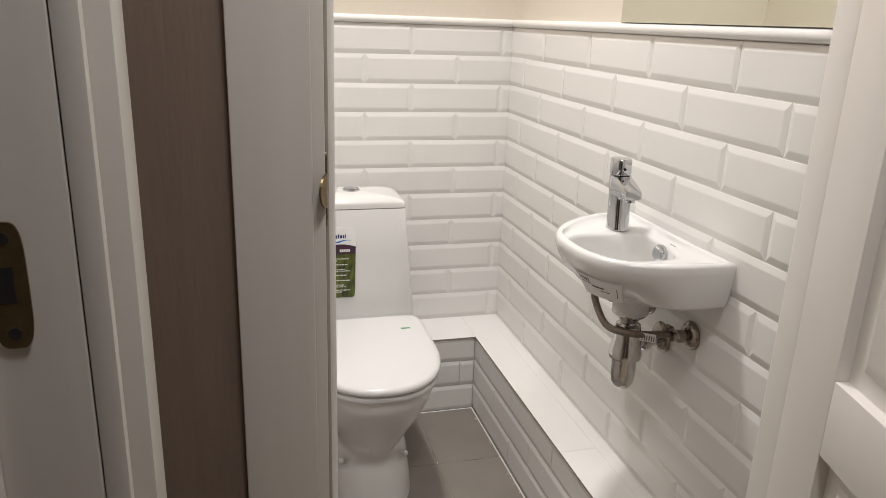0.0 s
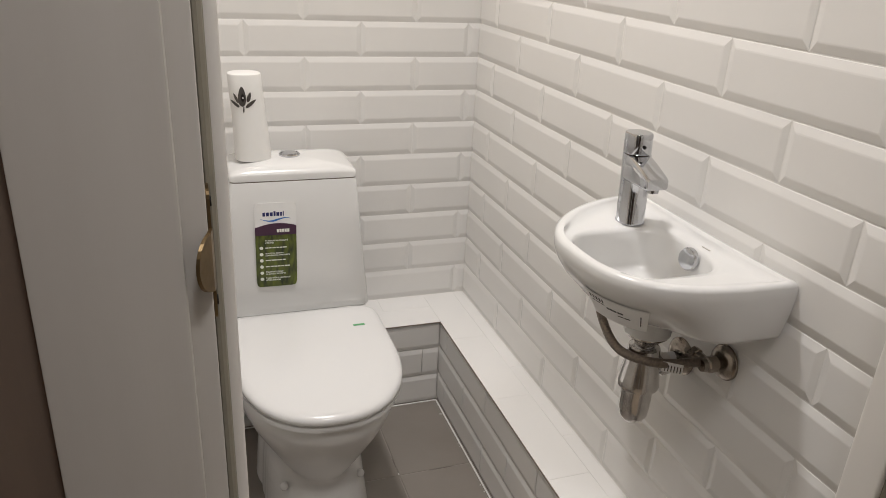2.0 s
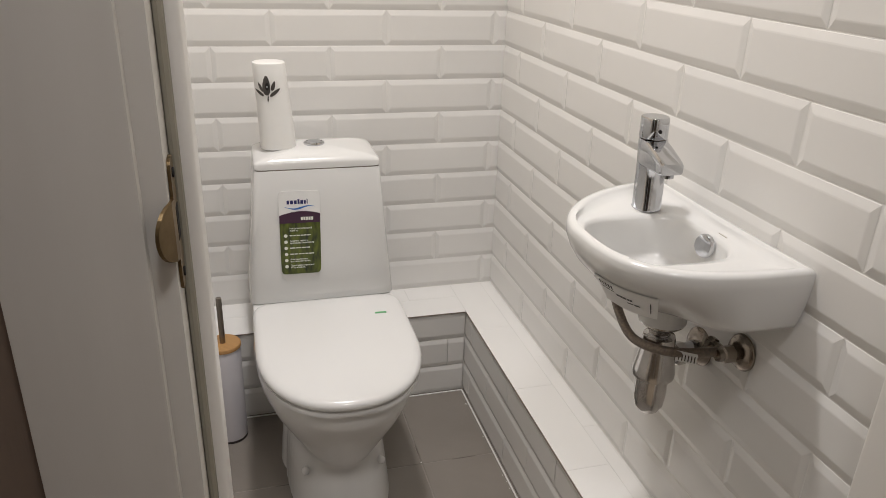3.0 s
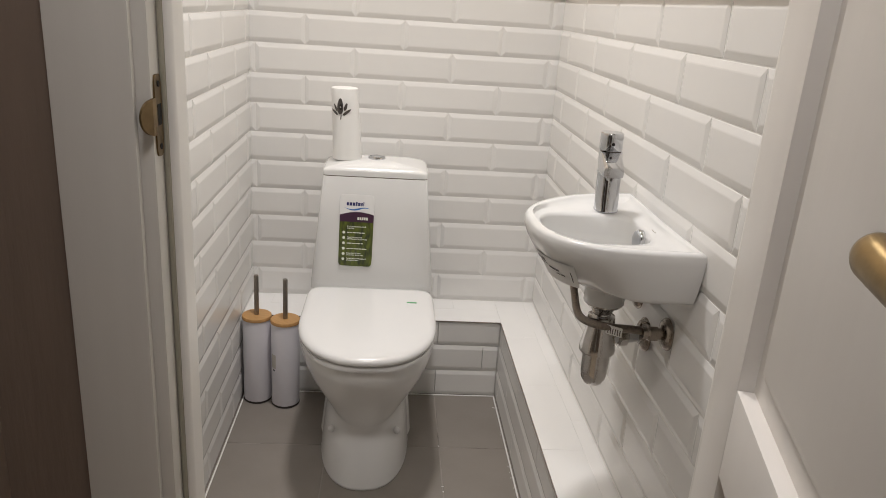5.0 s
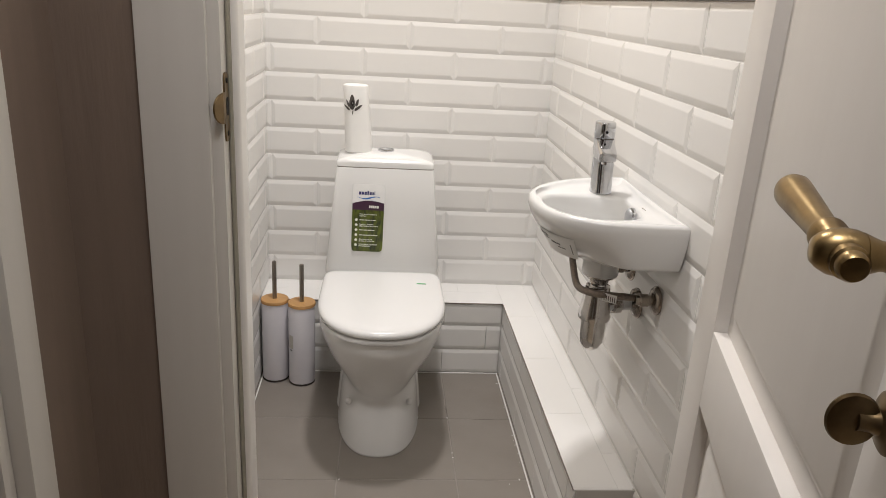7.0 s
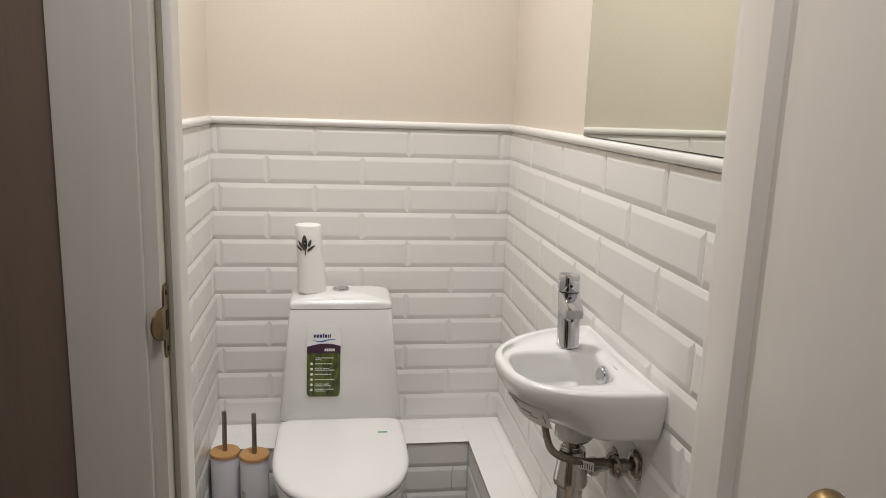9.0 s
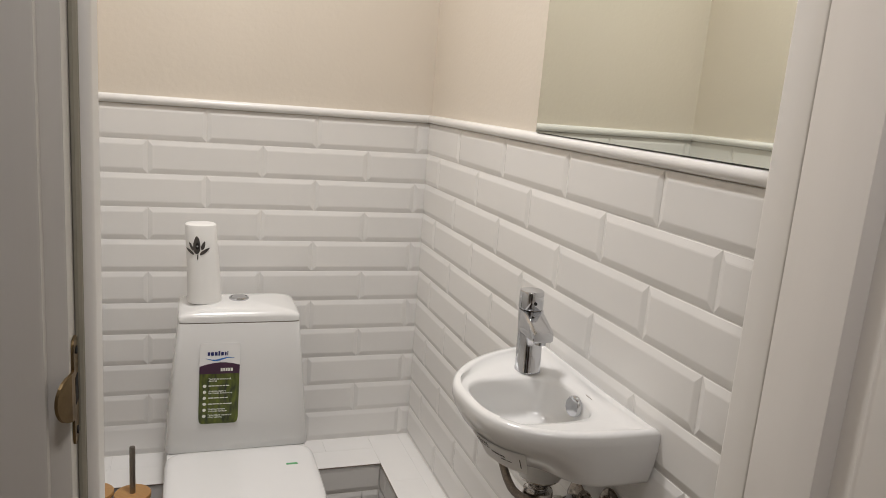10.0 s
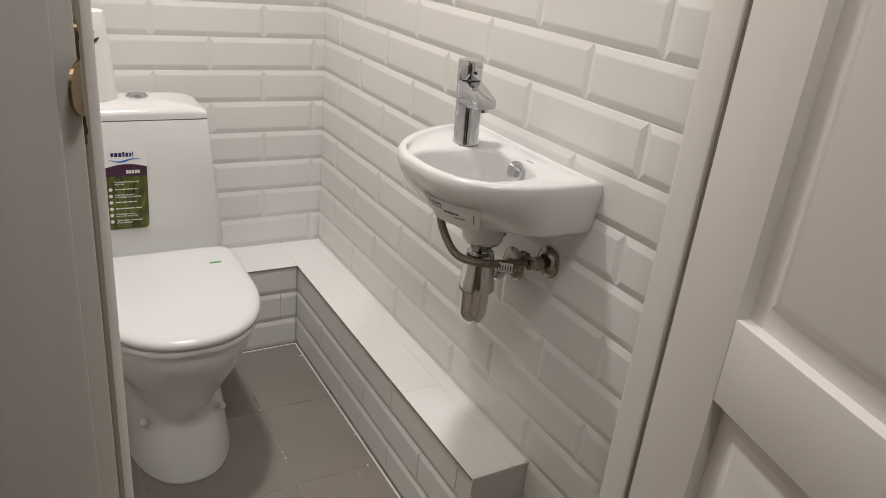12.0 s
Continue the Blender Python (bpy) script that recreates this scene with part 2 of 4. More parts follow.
# flat casing with an eased inner edge
frame_board(door_frame, "casing", 0.160, 1.045, 0.0, 0.243, 1.0555, DTOP + 0.09, bevel=0.003)
frame_board(door_frame, "casing", DX1 + 0.007, 1.045, 0.0, DX1 + 0.09, 1.0555, DTOP + 0.09, bevel=0.003)
frame_board(door_frame, "casing", 0.160, 1.043, DTOP + 0.0905, DX1 + 0.09, 1.0555, DTOP + 0.17, bevel=0.003)
# jambs with their stops and the thin seal groove between
frame_board(door_frame, "jamb", DX0 - 0.030, 1.0565, 0.0, DX0, Y0, DTOP, bevel=0.002)
frame_board(door_frame, "jamb", DX1, 1.0565, 0.0, DX1 + 0.030, Y0, DTOP, bevel=0.002)
frame_board(door_frame, "head", DX0 - 0.030, 1.0565, DTOP + 0.0005, DX1 + 0.030, Y0, DTOP + 0.03, bevel=0.002)
frame_board(door_frame, "stop", DX0 + 0.0005, 1.0885, 0.0, DX0 + 0.0150, Y0 + 0.002, DTOP - 0.016, bevel=0.0070, mat=STOP, segments=5)
frame_board(door_frame, "stop", DX1 - 0.0108, 1.0885, 0.0, DX1 - 0.0005, Y0 + 0.002, DTOP - 0.016, bevel=0.0050, mat=STOP, segments=5)
frame_board(door_frame, "stop", DX0, 1.0885, DTOP - 0.0155, DX1, Y0 + 0.002, DTOP - 0.0005, bevel=0.004)
for sx in (DX0 + 0.0005, DX1 - 0.0065):
    part("seal", tube([(sx + 0.003, 1.0865, 0.0), (sx + 0.003, 1.0865, 1.0), (sx + 0.003, 1.0865, DTOP - 0.02)], 0.0034, 8, 2), SEAL, door_frame, "grey rubber seal strip", smooth=True)
part("sill", boxed(DX0, 1.0, -0.003, DX1, 1.06, 0.006, bevel=0.002), STEEL, door_frame, "flat metal threshold strip")

# strike plate on the latch jamb, with its rounded lip
strike = thing("strike_plate", (DX0, 1.07, 1.03), "antique brass strike plate with rounded lip on the door jamb", "strike plate")
bm = bmesh.new()
pts = rounded(0.011, 0.043, 5, 32)
loft(bm, [[Vector((DX0 + h, 1.072 + p.x, 1.046 + p.y)) for p in pts] for h in (0.0003, 0.0022)])
part("plate", bm, DARK_BRASS, strike)
bm = bmesh.new()
arc = [(-0.0205 * math.sin(math.pi * i / 14) ** 0.8, 0.0195 * math.cos(math.pi * i / 14)) for i in range(15)]
loft(bm, [[Vector((DX0 + h - 0.55 * max(0.0, -dy - 0.004), 1.0612 + dy, 1.046 + dz)) for dy, dz in arc] for h in (0.0004, 0.0026)])
part("lip", bm, DARK_BRASS, strike, "curved brass lip")
part("latch_hole", boxed(DX0 + 0.0018, 1.067, 1.036, DX0 + 0.0026, 1.079, 1.058), HOLE, strike, "dark latch opening")
for dz in (-0.033, 0.033):
    part("screw", turned([(0.0032, 0.0), (0.0032, 0.0012)], Matrix.Translation((DX0 + 0.0021, 1.072, 1.046 + dz)) @ pose(0, 0, 0, 0, 90, 0), 12), HOLE, strike)

# neighbouring doorway in the hall's side wall
side_frame = thing("side_door_frame", (0.062, SIDE_Y1, 0), "white painted door frame of a neighbouring room", "door frame", kind="structure")
frame_board(side_frame, "casing", 0.0605, SIDE_Y1, 0.0, 0.0790, SIDE_Y1 + 0.013, DTOP, bevel=0.004)
frame_board(side_frame, "casing_field", 0.0605, SIDE_Y1 + 0.0135, 0.0, 0.0735, SIDE_Y1 + 0.030, DTOP, bevel=0.002)
frame_board(side_frame, "back_band", 0.0605, SIDE_Y1 + 0.0305, 0.0, 0.0935, SIDE_Y1 + 0.083, DTOP, bevel=0.007)
frame_board(side_frame, "jamb", -0.05, SIDE_Y1, 0.0, 0.0600, SIDE_Y1 + 0.0195, DTOP, bevel=0.002)
frame_board(side_frame, "stop", -0.05, SIDE_Y1 - 0.014, 0.0, -0.004, SIDE_Y1 - 0.0005, DTOP, bevel=0.004)
frame_board(side_frame, "casing", 0.0605, SIDE_Y0 - 0.12, 0.0, 0.0745, SIDE_Y0, DTOP, bevel=0.004)
frame_board(side_frame, "jamb", -0.05, SIDE_Y0 - 0.0195, 0.0, 0.0600, SIDE_Y0, DTOP, bevel=0.002)
frame_board(side_frame, "head", -0.05, SIDE_Y0 - 0.12, DTOP + 0.0005, 0.0745, SIDE_Y1 + 0.083, DTOP + 0.07, bevel=0.004)
side_strike = thing("strike_plate", (0.015, SIDE_Y1, 1.045), "dark brass strike plate with two screws on a jamb", "strike plate")
bm = bmesh.new()
pts = rounded(0.0125, 0.045, 4, 32)
loft(bm, [[Vector((0.017 + p.x, SIDE_Y1 - h, 1.048 + p.y)) for p in pts] for h in (0.0003, 0.0024)])
part("plate", bm, DARK_BRASS, side_strike)
part("latch_hole", boxed(0.009, SIDE_Y1 - 0.0028, 1.036, 0.021, SIDE_Y1 - 0.0018, 1.062), HOLE, side_strike, "dark latch opening")
for dz in (-0.034, 0.034):
    part("screw", turned([(0.0042, 0.0), (0.0042, 0.0012)], Matrix.Translation((0.017, SIDE_Y1 - 0.0020, 1.048 + dz)) @ pose(0, 0, 0, 90, 0, 0), 14), HOLE, side_strike)

# ---- tiled ledge round the back and right side ----
LX, LY, LEND, LZ = 0.8750, 2.3365, 1.366, 3 * ROW
ledge = thing("ledge", (X1, Y1, 0), "low boxed ledge with white tiles round two walls", "ledge", kind="structure")
bm = bmesh.new()
box(bm, LX, LEND, -0.003, X1 - 0.0005, Y1 - 0.0005, LZ - 0.0032)
box(bm, X0 + 0.0005, LY, -0.003, LX - 0.0005, Y1 - 0.0005, LZ - 0.0032)
part("core", bm, GROUT, ledge)
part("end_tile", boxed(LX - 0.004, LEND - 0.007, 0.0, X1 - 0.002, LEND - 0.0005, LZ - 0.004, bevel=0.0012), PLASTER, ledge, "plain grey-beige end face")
bm = bmesh.new()
box(bm, LX - 0.0095, LEND - 0.004, LZ - 0.0062, LX + 0.002, LY - 0.006, LZ - 0.0032, bevel=0.001)
box(bm, X0 + 0.011, LY - 0.0095, LZ - 0.0062, LX - 0.0098, LY + 0.002, LZ - 0.0032, bevel=0.001)
part("edge_joint", bm, EDGE_GROUT, ledge, "dark joint along the ledge's edge")

# silicone bead along the floor
bm = bmesh.new()
box(bm, LX - 0.0125, LEND, -0.002, LX - 0.0085, LY - 0.009, 0.0022, bevel=0.001)
box(bm, X0 + 0.01, LY - 0.0125, -0.002, LX - 0.009, LY - 0.0085, 0.0022, bevel=0.001)
box(bm, X0 + 0.0095, Y0 + 0.01, -0.002, X0 + 0.0135, LY - 0.009, 0.0022, bevel=0.001)
tagged(part("trim", bm, GROUT), "pale grout bead where floor meets tiles", "trim", kind="structure")

# rounded pencil trim over the tiles
bm = bmesh.new()
prof = [(0.0, 0.0015), (0.010, 0.0025), (0.0145, 0.007), (0.0155, 0.0125), (0.0145, 0.018), (0.010, 0.0225), (0.0, 0.0240)]
for a, b, nrm in (((X1, Y0, 0), (X1, Y1, 0), (-1, 0, 0)), ((X1, Y1, 0), (X0, Y1, 0), (0, -1, 0)), ((X0, Y1, 0), (X0, Y0, 0), (1, 0, 0))):
    a, b, nrm = Vector(a), Vector(b), Vector(nrm)
    loft(bm, [[p + nrm * d + Vector((0, 0, TILE_TOP + h)) for d, h in prof] for p in (a, b)])
pencil = tagged(part("pencil_trim", bm, TILE, smooth=50), "white rounded ceramic trim above the wall tiles", "trim", kind="structure")

# ---- mirror over the basin ----
mirror = thing("mirror", (X1, 1.5, 1.24), "frameless wall mirror resting on the tile trim", "mirror")
MZ0, MZ1, MY0, MY1, MX = TILE_TOP + 0.0243, 1.93, 1.150, 1.803, 0.9898
part("backing", boxed(MX + 0.0048, MY0 + 0.01, MZ0 + 0.012, X1 - 0.0005, MY1 - 0.012, MZ1 - 0.01), PAINT, mirror, "backing board")
part("glass", boxed(MX + 0.0003, MY0, MZ0, MX + 0.0046, MY1, MZ1), MIRROR_EDGE, mirror, "ground glass edge")
part("silvering", boxed(MX - 0.0006, MY0 + 0.0006, MZ0 + 0.0008, MX, MY1 - 0.0006, MZ1 - 0.0015), MIRROR, mirror, "silvered face")

# ceiling lamp of the toilet room
lamp = thing("ceiling_light", (0.48, 1.87, TOP), "round white ceiling light", "ceiling light")
part("housing", turned([(0.105, 0.0), (0.105, -0.008), (0.098, -0.014), (0.088, -0.014), (0.088, -0.004), (0.06, -0.002)], Matrix.Translation((0.48, 1.87, TOP - 0.0003)), 40), PLASTIC, lamp, smooth=True)
lamp2 = thing("ceiling_light", (0.45, 0.46, TOP), "round white ceiling light", "ceiling light")
part("housing", turned([(0.175, 0.0), (0.175, -0.008), (0.168, -0.014), (0.155, -0.014), (0.155, -0.004), (0.1, -0.002)], Matrix.Translation((0.45, 0.46, TOP - 0.0003)), 40), PLASTIC, lamp2, smooth=True)


# ---- close-coupled toilet ----
TX = 0.467
toilet = thing("toilet", (TX, 2.05, 0), "white ceramic close-coupled toilet with closed lid", "toilet")


def egg(front, back, half, z, n_front=2.1, n_back=3.0, split=0.52, count=56):
    """A plan ring: rounder in front (low y), squarer behind."""
    mid = front + (back - front) * split
    out = []
    for i in range(count):
        a = 2 * math.pi * i / count
        c, s = math.cos(a), math.sin(a)
        n = n_back if s > 0 else n_front
        ry = (back - mid) if s > 0 else (mid - front)
        out.append(Vector((TX + half * math.copysign(abs(c) ** (2 / n), c), mid + ry * math.copysign(abs(s) ** (2 / n), s), z)))
    return out


# one ceramic body: bowl and foot, blended where they meet
FOOT = [egg(1.840, 2.328, 0.1190, 0.0, 2.35, 5), egg(1.8385, 2.328, 0.1195, 0.004, 2.35, 5), egg(1.841, 2.328, 0.1185, 0.010, 2.35, 5), egg(1.850, 2.328, 0.1165, 0.034, 2.35, 5), egg(1.862, 2.328, 0.1145, 0.060, 2.35, 5), egg(1.876, 2.328, 0.1120, 0.088, 2.35, 5),
        egg(1.892, 2.328, 0.1080, 0.114, 2.35, 5), egg(1.912, 2.328, 0.1020, 0.140, 2.35, 5), egg(1.938, 2.328, 0.092, 0.168, 2.35, 5), egg(1.965, 2.328, 0.082, 0.195, 2.35, 5), egg(1.99, 2.328, 0.082, 0.25, 2.4, 5), egg(2.05, 2.328, 0.13, 0.33, 2.4, 5), egg(2.05, 2.328, 0.13, 0.38, 2.4, 5)]
BOWL = [egg(2.02, 2.10, 0.004, 0.070), egg(1.960, 2.16, 0.030, 0.085), egg(1.922, 2.18, 0.056, 0.110), egg(1.893, 2.20, 0.078, 0.142), egg(1.868, 2.22, 0.097, 0.175), egg(1.834, 2.25, 0.125, 0.225), egg(1.802, 2.27, 0.149, 0.272),
        egg(1.777, 2.29, 0.1640, 0.312), egg(1.762, 2.30, 0.1700, 0.338), egg(1.757, 2.31, 0.1712, 0.350), egg(1.756, 2.315, 0.1712, 0.370), egg(1.759, 2.318, 0.1695, 0.3785)]
AXIS = Vector((TX, 2.06, 0))
TURNS = [2 * math.pi * k / 112 - math.pi for k in range(112)]


def reach(ring):
    "How far a plan ring lies from the body's upright axis, all round."
    polar = sorted((math.atan2(p.y - AXIS.y, p.x - AXIS.x), math.hypot(p.x - AXIS.x, p.y - AXIS.y)) for p in ring)
    return np.interp(TURNS, [p[0] for p in polar], [p[1] for p in polar], period=2 * math.pi)


def reach_at(stack, z):
    heights, radii = [r[0].z for r in stack], np.array([reach(r) for r in stack])
    if z < heights[0]:
        return np.full(len(TURNS), -1.0)
    return np.array([np.interp(z, heights, radii[:, k]) for k in range(len(TURNS))])


rings = []
for z in (0.0, 0.002, 0.004, 0.007, 0.010, 0.02, 0.034, 0.044, 0.056, 0.066, 0.073, 0.080, 0.087, 0.094, 0.101, 0.109, 0.118, 0.128, 0.138, 0.148, 0.160, 0.172, 0.186, 0.20, 0.225, 0.25, 0.272, 0.292, 0.312, 0.326, 0.338, 0.350, 0.370, 0.3785):
    u, v = reach_at(FOOT, z), reach_at(BOWL, z)
    soft = 0.034 if z < 0.3 else 0.001
    r = np.maximum(u, v) + np.maximum(soft - np.abs(u - v), 0) ** 2 / (4 * soft)
    rings.append([Vector((AXIS.x + q * math.cos(w), AXIS.y + q * math.sin(w), z)) for q, w in zip(r, TURNS)])
part("bowl", loft(bmesh.new(), rings), CERAMIC, toilet, "white ceramic bowl on a flared foot", smooth=60)
# seat ring and lid
SF, SB = 1.742, 2.172
part("seat", loft(bmesh.new(), [egg(SF + 0.010, SB, 0.161, 0.3795, 2.25, 10, 0.55), egg(SF + 0.004, SB, 0.1690, 0.383, 2.25, 10, 0.55), egg(SF + 0.004, SB, 0.1690, 0.392, 2.25, 10, 0.55), egg(SF + 0.009, SB, 0.162, 0.3955, 2.25, 10, 0.55)]), SEAT, toilet, smooth=60)
lid_rings = []
for inset, z in ((0.008, 0.3970), (0.001, 0.4000), (0.0, 0.4050), (0.001, 0.4095), (0.004, 0.4135), (0.009, 0.4165), (0.018, 0.4185), (0.045, 0.4200), (0.10, 0.4208)):
    lid_rings.append(egg(SF + inset, SB + 0.004 - 0.4 * inset, 0.1715 - inset, z, 2.25, 13 if inset < 0.02 else 7, 0.55))
lid = part("lid", loft(bmesh.new(), lid_rings), SEAT, toilet, "glossy white closed lid", smooth=60)
for sx in (-0.075, 0.075):
    part("hinge", loft(bmesh.new(), [rounded(0.022, 0.013, 3, 24, TX + sx, 2.192, z) for z in (0.374, 0.392, 0.398)]), SEAT, toilet, smooth=50)
for sx in (-1, 1):
    part("bolt_cap", turned([(0.0095, 0.0), (0.0095, 0.005), (0.007, 0.009), (0.003, 0.0105)], Matrix.Translation((TX + sx * 0.083, 1.936, 0.118)) @ pose(0, 0, 0, 68, 0, 42 * sx), 18), SEAT, toilet, "white plastic bolt cap", smooth=True)
# small printed mark on the lid
part("lid_mark", boxed(TX + 0.098, 2.070, 0.4188, TX + 0.124, 2.0765, 0.4211), LEAF_GREEN, lid, "small green printed mark")

# cistern, wider at its foot
def tank(half, front, back, z, n=18):
    return rounded(half, (back - front) / 2, n, 64, TX, (front + back) / 2, z)


part("deck", loft(bmesh.new(), [tank(0.150, 2.12, 2.332, 0.30, 6), tank(0.168, 2.10, 2.332, 0.345, 6), tank(0.170, 2.10, 2.332, 0.373, 6), tank(0.168, 2.105, 2.332, 0.377, 6)]), CERAMIC, toilet, smooth=50)
cistern = part("cistern", loft(bmesh.new(), [tank(0.172, 2.249, 2.440, 0.3775), tank(0.1750, 2.245, 2.445, 0.381), tank(0.1745, 2.244, 2.446, 0.40), tank(0.1585, 2.246, 2.432, 0.56), tank(0.1446, 2.2488, 2.428, 0.7110), tank(0.1440, 2.2494, 2.428, 0.7122)]), CERAMIC, toilet, smooth=50)
part("cistern_gap", loft(bmesh.new(), [tank(0.1434, 2.2500, 2.427, 0.7120), tank(0.1434, 2.2500, 2.427, 0.7146)]), EDGE_GROUT, cistern, "dark joint under the cistern cover")
# the cover carries the tank's outline on and is domed towards its middle
cover_rings = [tank(0.1438, 2.2496, 2.428, 0.7142), tank(0.1446, 2.2486, 2.4285, 0.7150), tank(0.1446, 2.2486, 2.4285, 0.7265)]
for f, z in ((0.992, 0.7292), (0.975, 0.7312), (0.94, 0.7338), (0.89, 0.7366), (0.82, 0.7396), (0.72, 0.7430), (0.58, 0.7464), (0.40, 0.7488), (0.20, 0.7500)):
    cover_rings.append(tank(0.1446 * f, 2.3385 - 0.0899 * (0.35 + 0.65 * f) * (1 if f > 0.5 else f / 0.5), 2.3385 + 0.0900 * f, z, 14))
part("cistern_cover", loft(bmesh.new(), cover_rings), CERAMIC, toilet, "white ceramic cistern cover", smooth=50)
bm = turned([(0.0, 0.0), (0.0245, 0.0), (0.0245, 0.0035), (0.0215, 0.0060), (0.0195, 0.0055), (0.0190, 0.0068), (0.012, 0.0088), (0.0, 0.0095)][1:-1], Matrix.Translation((TX, 2.335, 0.7495)), 40)
button = part("flush_button", bm, CHROME, toilet, "round chrome dual flush button", smooth=30)
part("button_split", boxed(TX - 0.0185, 2.3345, 0.7558, TX + 0.0185, 2.3355, 0.7576), HOLE, button)

# printed sticker on the cistern's front; its plane follows the leaning ceramic
sticker = thing("sticker", m=Matrix.Translation((0.4185, 2.2435, 0.560)) @ pose(0, 0, 0, 90 - 0.9, 0.8, 0), label="white and green printed sticker on the cistern front", category="sticker")


def flat(points, z0, z1):
    return loft(bmesh.new(), [[Vector((x, y, z)) for x, y in points] for z in (z0, z1)])


SW, SH = 0.0475, 0.1045
part("paper", flat([(p.x, p.y) for p in rounded(SW, SH, 14, 64)], 0.0, 0.0008), LABEL, sticker, local=True)
low = [(p.x, p.y) for p in rounded(SW - 0.0004, SH - 0.0004, 14, 64)]
part("foliage_print", flat([(-SW + 0.0004, 0.030)] + [p for p in low if p[1] < 0] + [(SW - 0.0004, 0.030)], 0.0009, 0.0012), GREEN_PRINT, sticker, "green foliage picture", local=True)
band = [(-SW + 0.0004 + k * (2 * SW - 0.0008) / 24) for k in range(25)]
part("purple_band", flat([(x, 0.026) for x in band] + [(x, 0.044 + 0.011 * math.cos((x - 0.004) / SW * 1.35)) for x in band[::-1]], 0.0013, 0.0017), PURPLE, sticker, "dark purple arched band", local=True)
wave = [(-0.034 + 0.068 * k / 24) for k in range(25)]
part("wave_print", flat([(x, 0.0635 + 0.0035 * math.sin((x + 0.034) * 92 + 2.6) - 0.0018 * (1 - abs(x) / 0.034)) for x in wave] + [(x, 0.0640 + 0.0035 * math.sin((x + 0.034) * 92 + 2.6) + 0.0024 * (1 - abs(x) / 0.034)) for x in wave[::-1]], 0.0010, 0.0013), BLUE, sticker, "blue wave", local=True)
# wordmark and text lines as plain bars
rnd = random.Random(4)
x = -0.029
for k, w in enumerate((0.0058, 0.0068, 0.0066, 0.0045, 0.0064, 0.0042, 0.0022)):
    part("letter_bar", flat([(x, 0.0725), (x + w, 0.0725), (x + w, 0.0815 + (0.0025 if k in (3, 6) else 0)), (x, 0.0815 + (0.0025 if k in (3, 6) else 0))], 0.0010, 0.0013), NAVY, sticker, local=True)
    x += w + 0.0019
x = 0.002
for w in (0.0050, 0.0046, 0.0046, 0.0048, 0.0050):
    part("letter_bar", flat([(x, 0.0325), (x + w, 0.0325), (x + w, 0.0405), (x, 0.0405)], 0.0018, 0.0021), WHITE_PRINT, sticker, local=True)
    x += w + 0.0012


def lettering(words, x, y, width, z):
    "Words in the built-in font as a thin mesh, fitted to a width."
    curve = bpy.data.curves.new("words", "FONT")
    curve.body, curve.size, curve.offset = words, 0.0054, 0.00014
    holder = bpy.data.objects.new("words", curve)
    me = bpy.data.meshes.new_from_object(holder)
    bpy.data.objects.remove(holder)
    bm = bmesh.new()
    bm.from_mesh(me)
    wide = max(v.co.x for v in bm.verts)
    for v in bm.verts:
        v.co = Vector((x + v.co.x * width / wide, y + v.co.y, z))
    return part("lettering", bm, WHITE_PRINT, sticker, local=True)


y = 0.0105
TEXTS = (("Высококачественный", "фарфор"), (), ("Арматура, сиденье,", "крепление в комплекте"), (), (), ("Комплектующие", "высокого качества"), ("Гарантийное сервисное", "обслуживание"))
for k, lines in enumerate(((0.052, 0.020), (0.048,), (0.042, 0.056), (0.042,), (0.054,), (0.040, 0.046), (0.056, 0.034))):
    part("bullet", flat([(-0.034 + 0.0042 * math.cos(a / 7 * math.pi), y + 0.0042 * math.sin(a / 7 * math.pi)) for a in range(14)], 0.0013, 0.0016), WHITE_PRINT, sticker, local=True) if k else None
    for j, w in enumerate(lines):
        yy = y + (0.0022 if len(lines) > 1 else 0) - 0.0052 * j
        if TEXTS[k]:
            lettering(TEXTS[k][j], -0.025, yy - 0.0018, w, 0.0016)
            continue
        px = -0.025
        while px < -0.025 + w:
            q = min(rnd.uniform(0.005, 0.013), -0.025 + w + 0.004 - px)
            part("text_bar", flat([(px, yy - 0.0013), (px + q, yy - 0.0013), (px + q, yy + 0.0013), (px, yy + 0.0013)], 0.0013, 0.0016), WHITE_PRINT, sticker, local=True)
            px += q + 0.0016
    y -= 0.0157

# air freshener on the cistern cover
AX, AY, AZ = 0.384, 2.333, 0.7464
freshener = thing("air_freshener", (AX, AY, AZ), "white plastic air freshener dispenser on the cistern cover", "air freshener")
ov = lambda r, z, lean=0.0: [Vector((AX - lean + p.x, AY + p.y, AZ + z)) for p in rounded(r, r * 0.92, 2.3, 44)]
body = part("body", loft(bmesh.new(), [ov(0.0385, 0.0), ov(0.0405, 0.0015), ov(0.0409, 0.006), ov(0.0396, 0.05, 0.002), ov(0.0381, 0.10, 0.005), ov(0.0369, 0.15, 0.009), ov(0.0366, 0.192, 0.0115), ov(0.0358, 0.1953, 0.0115), ov(0.0330, 0.1966, 0.0115), ov(0.0150, 0.1972, 0.0115)]), PLASTIC, freshener, smooth=50)


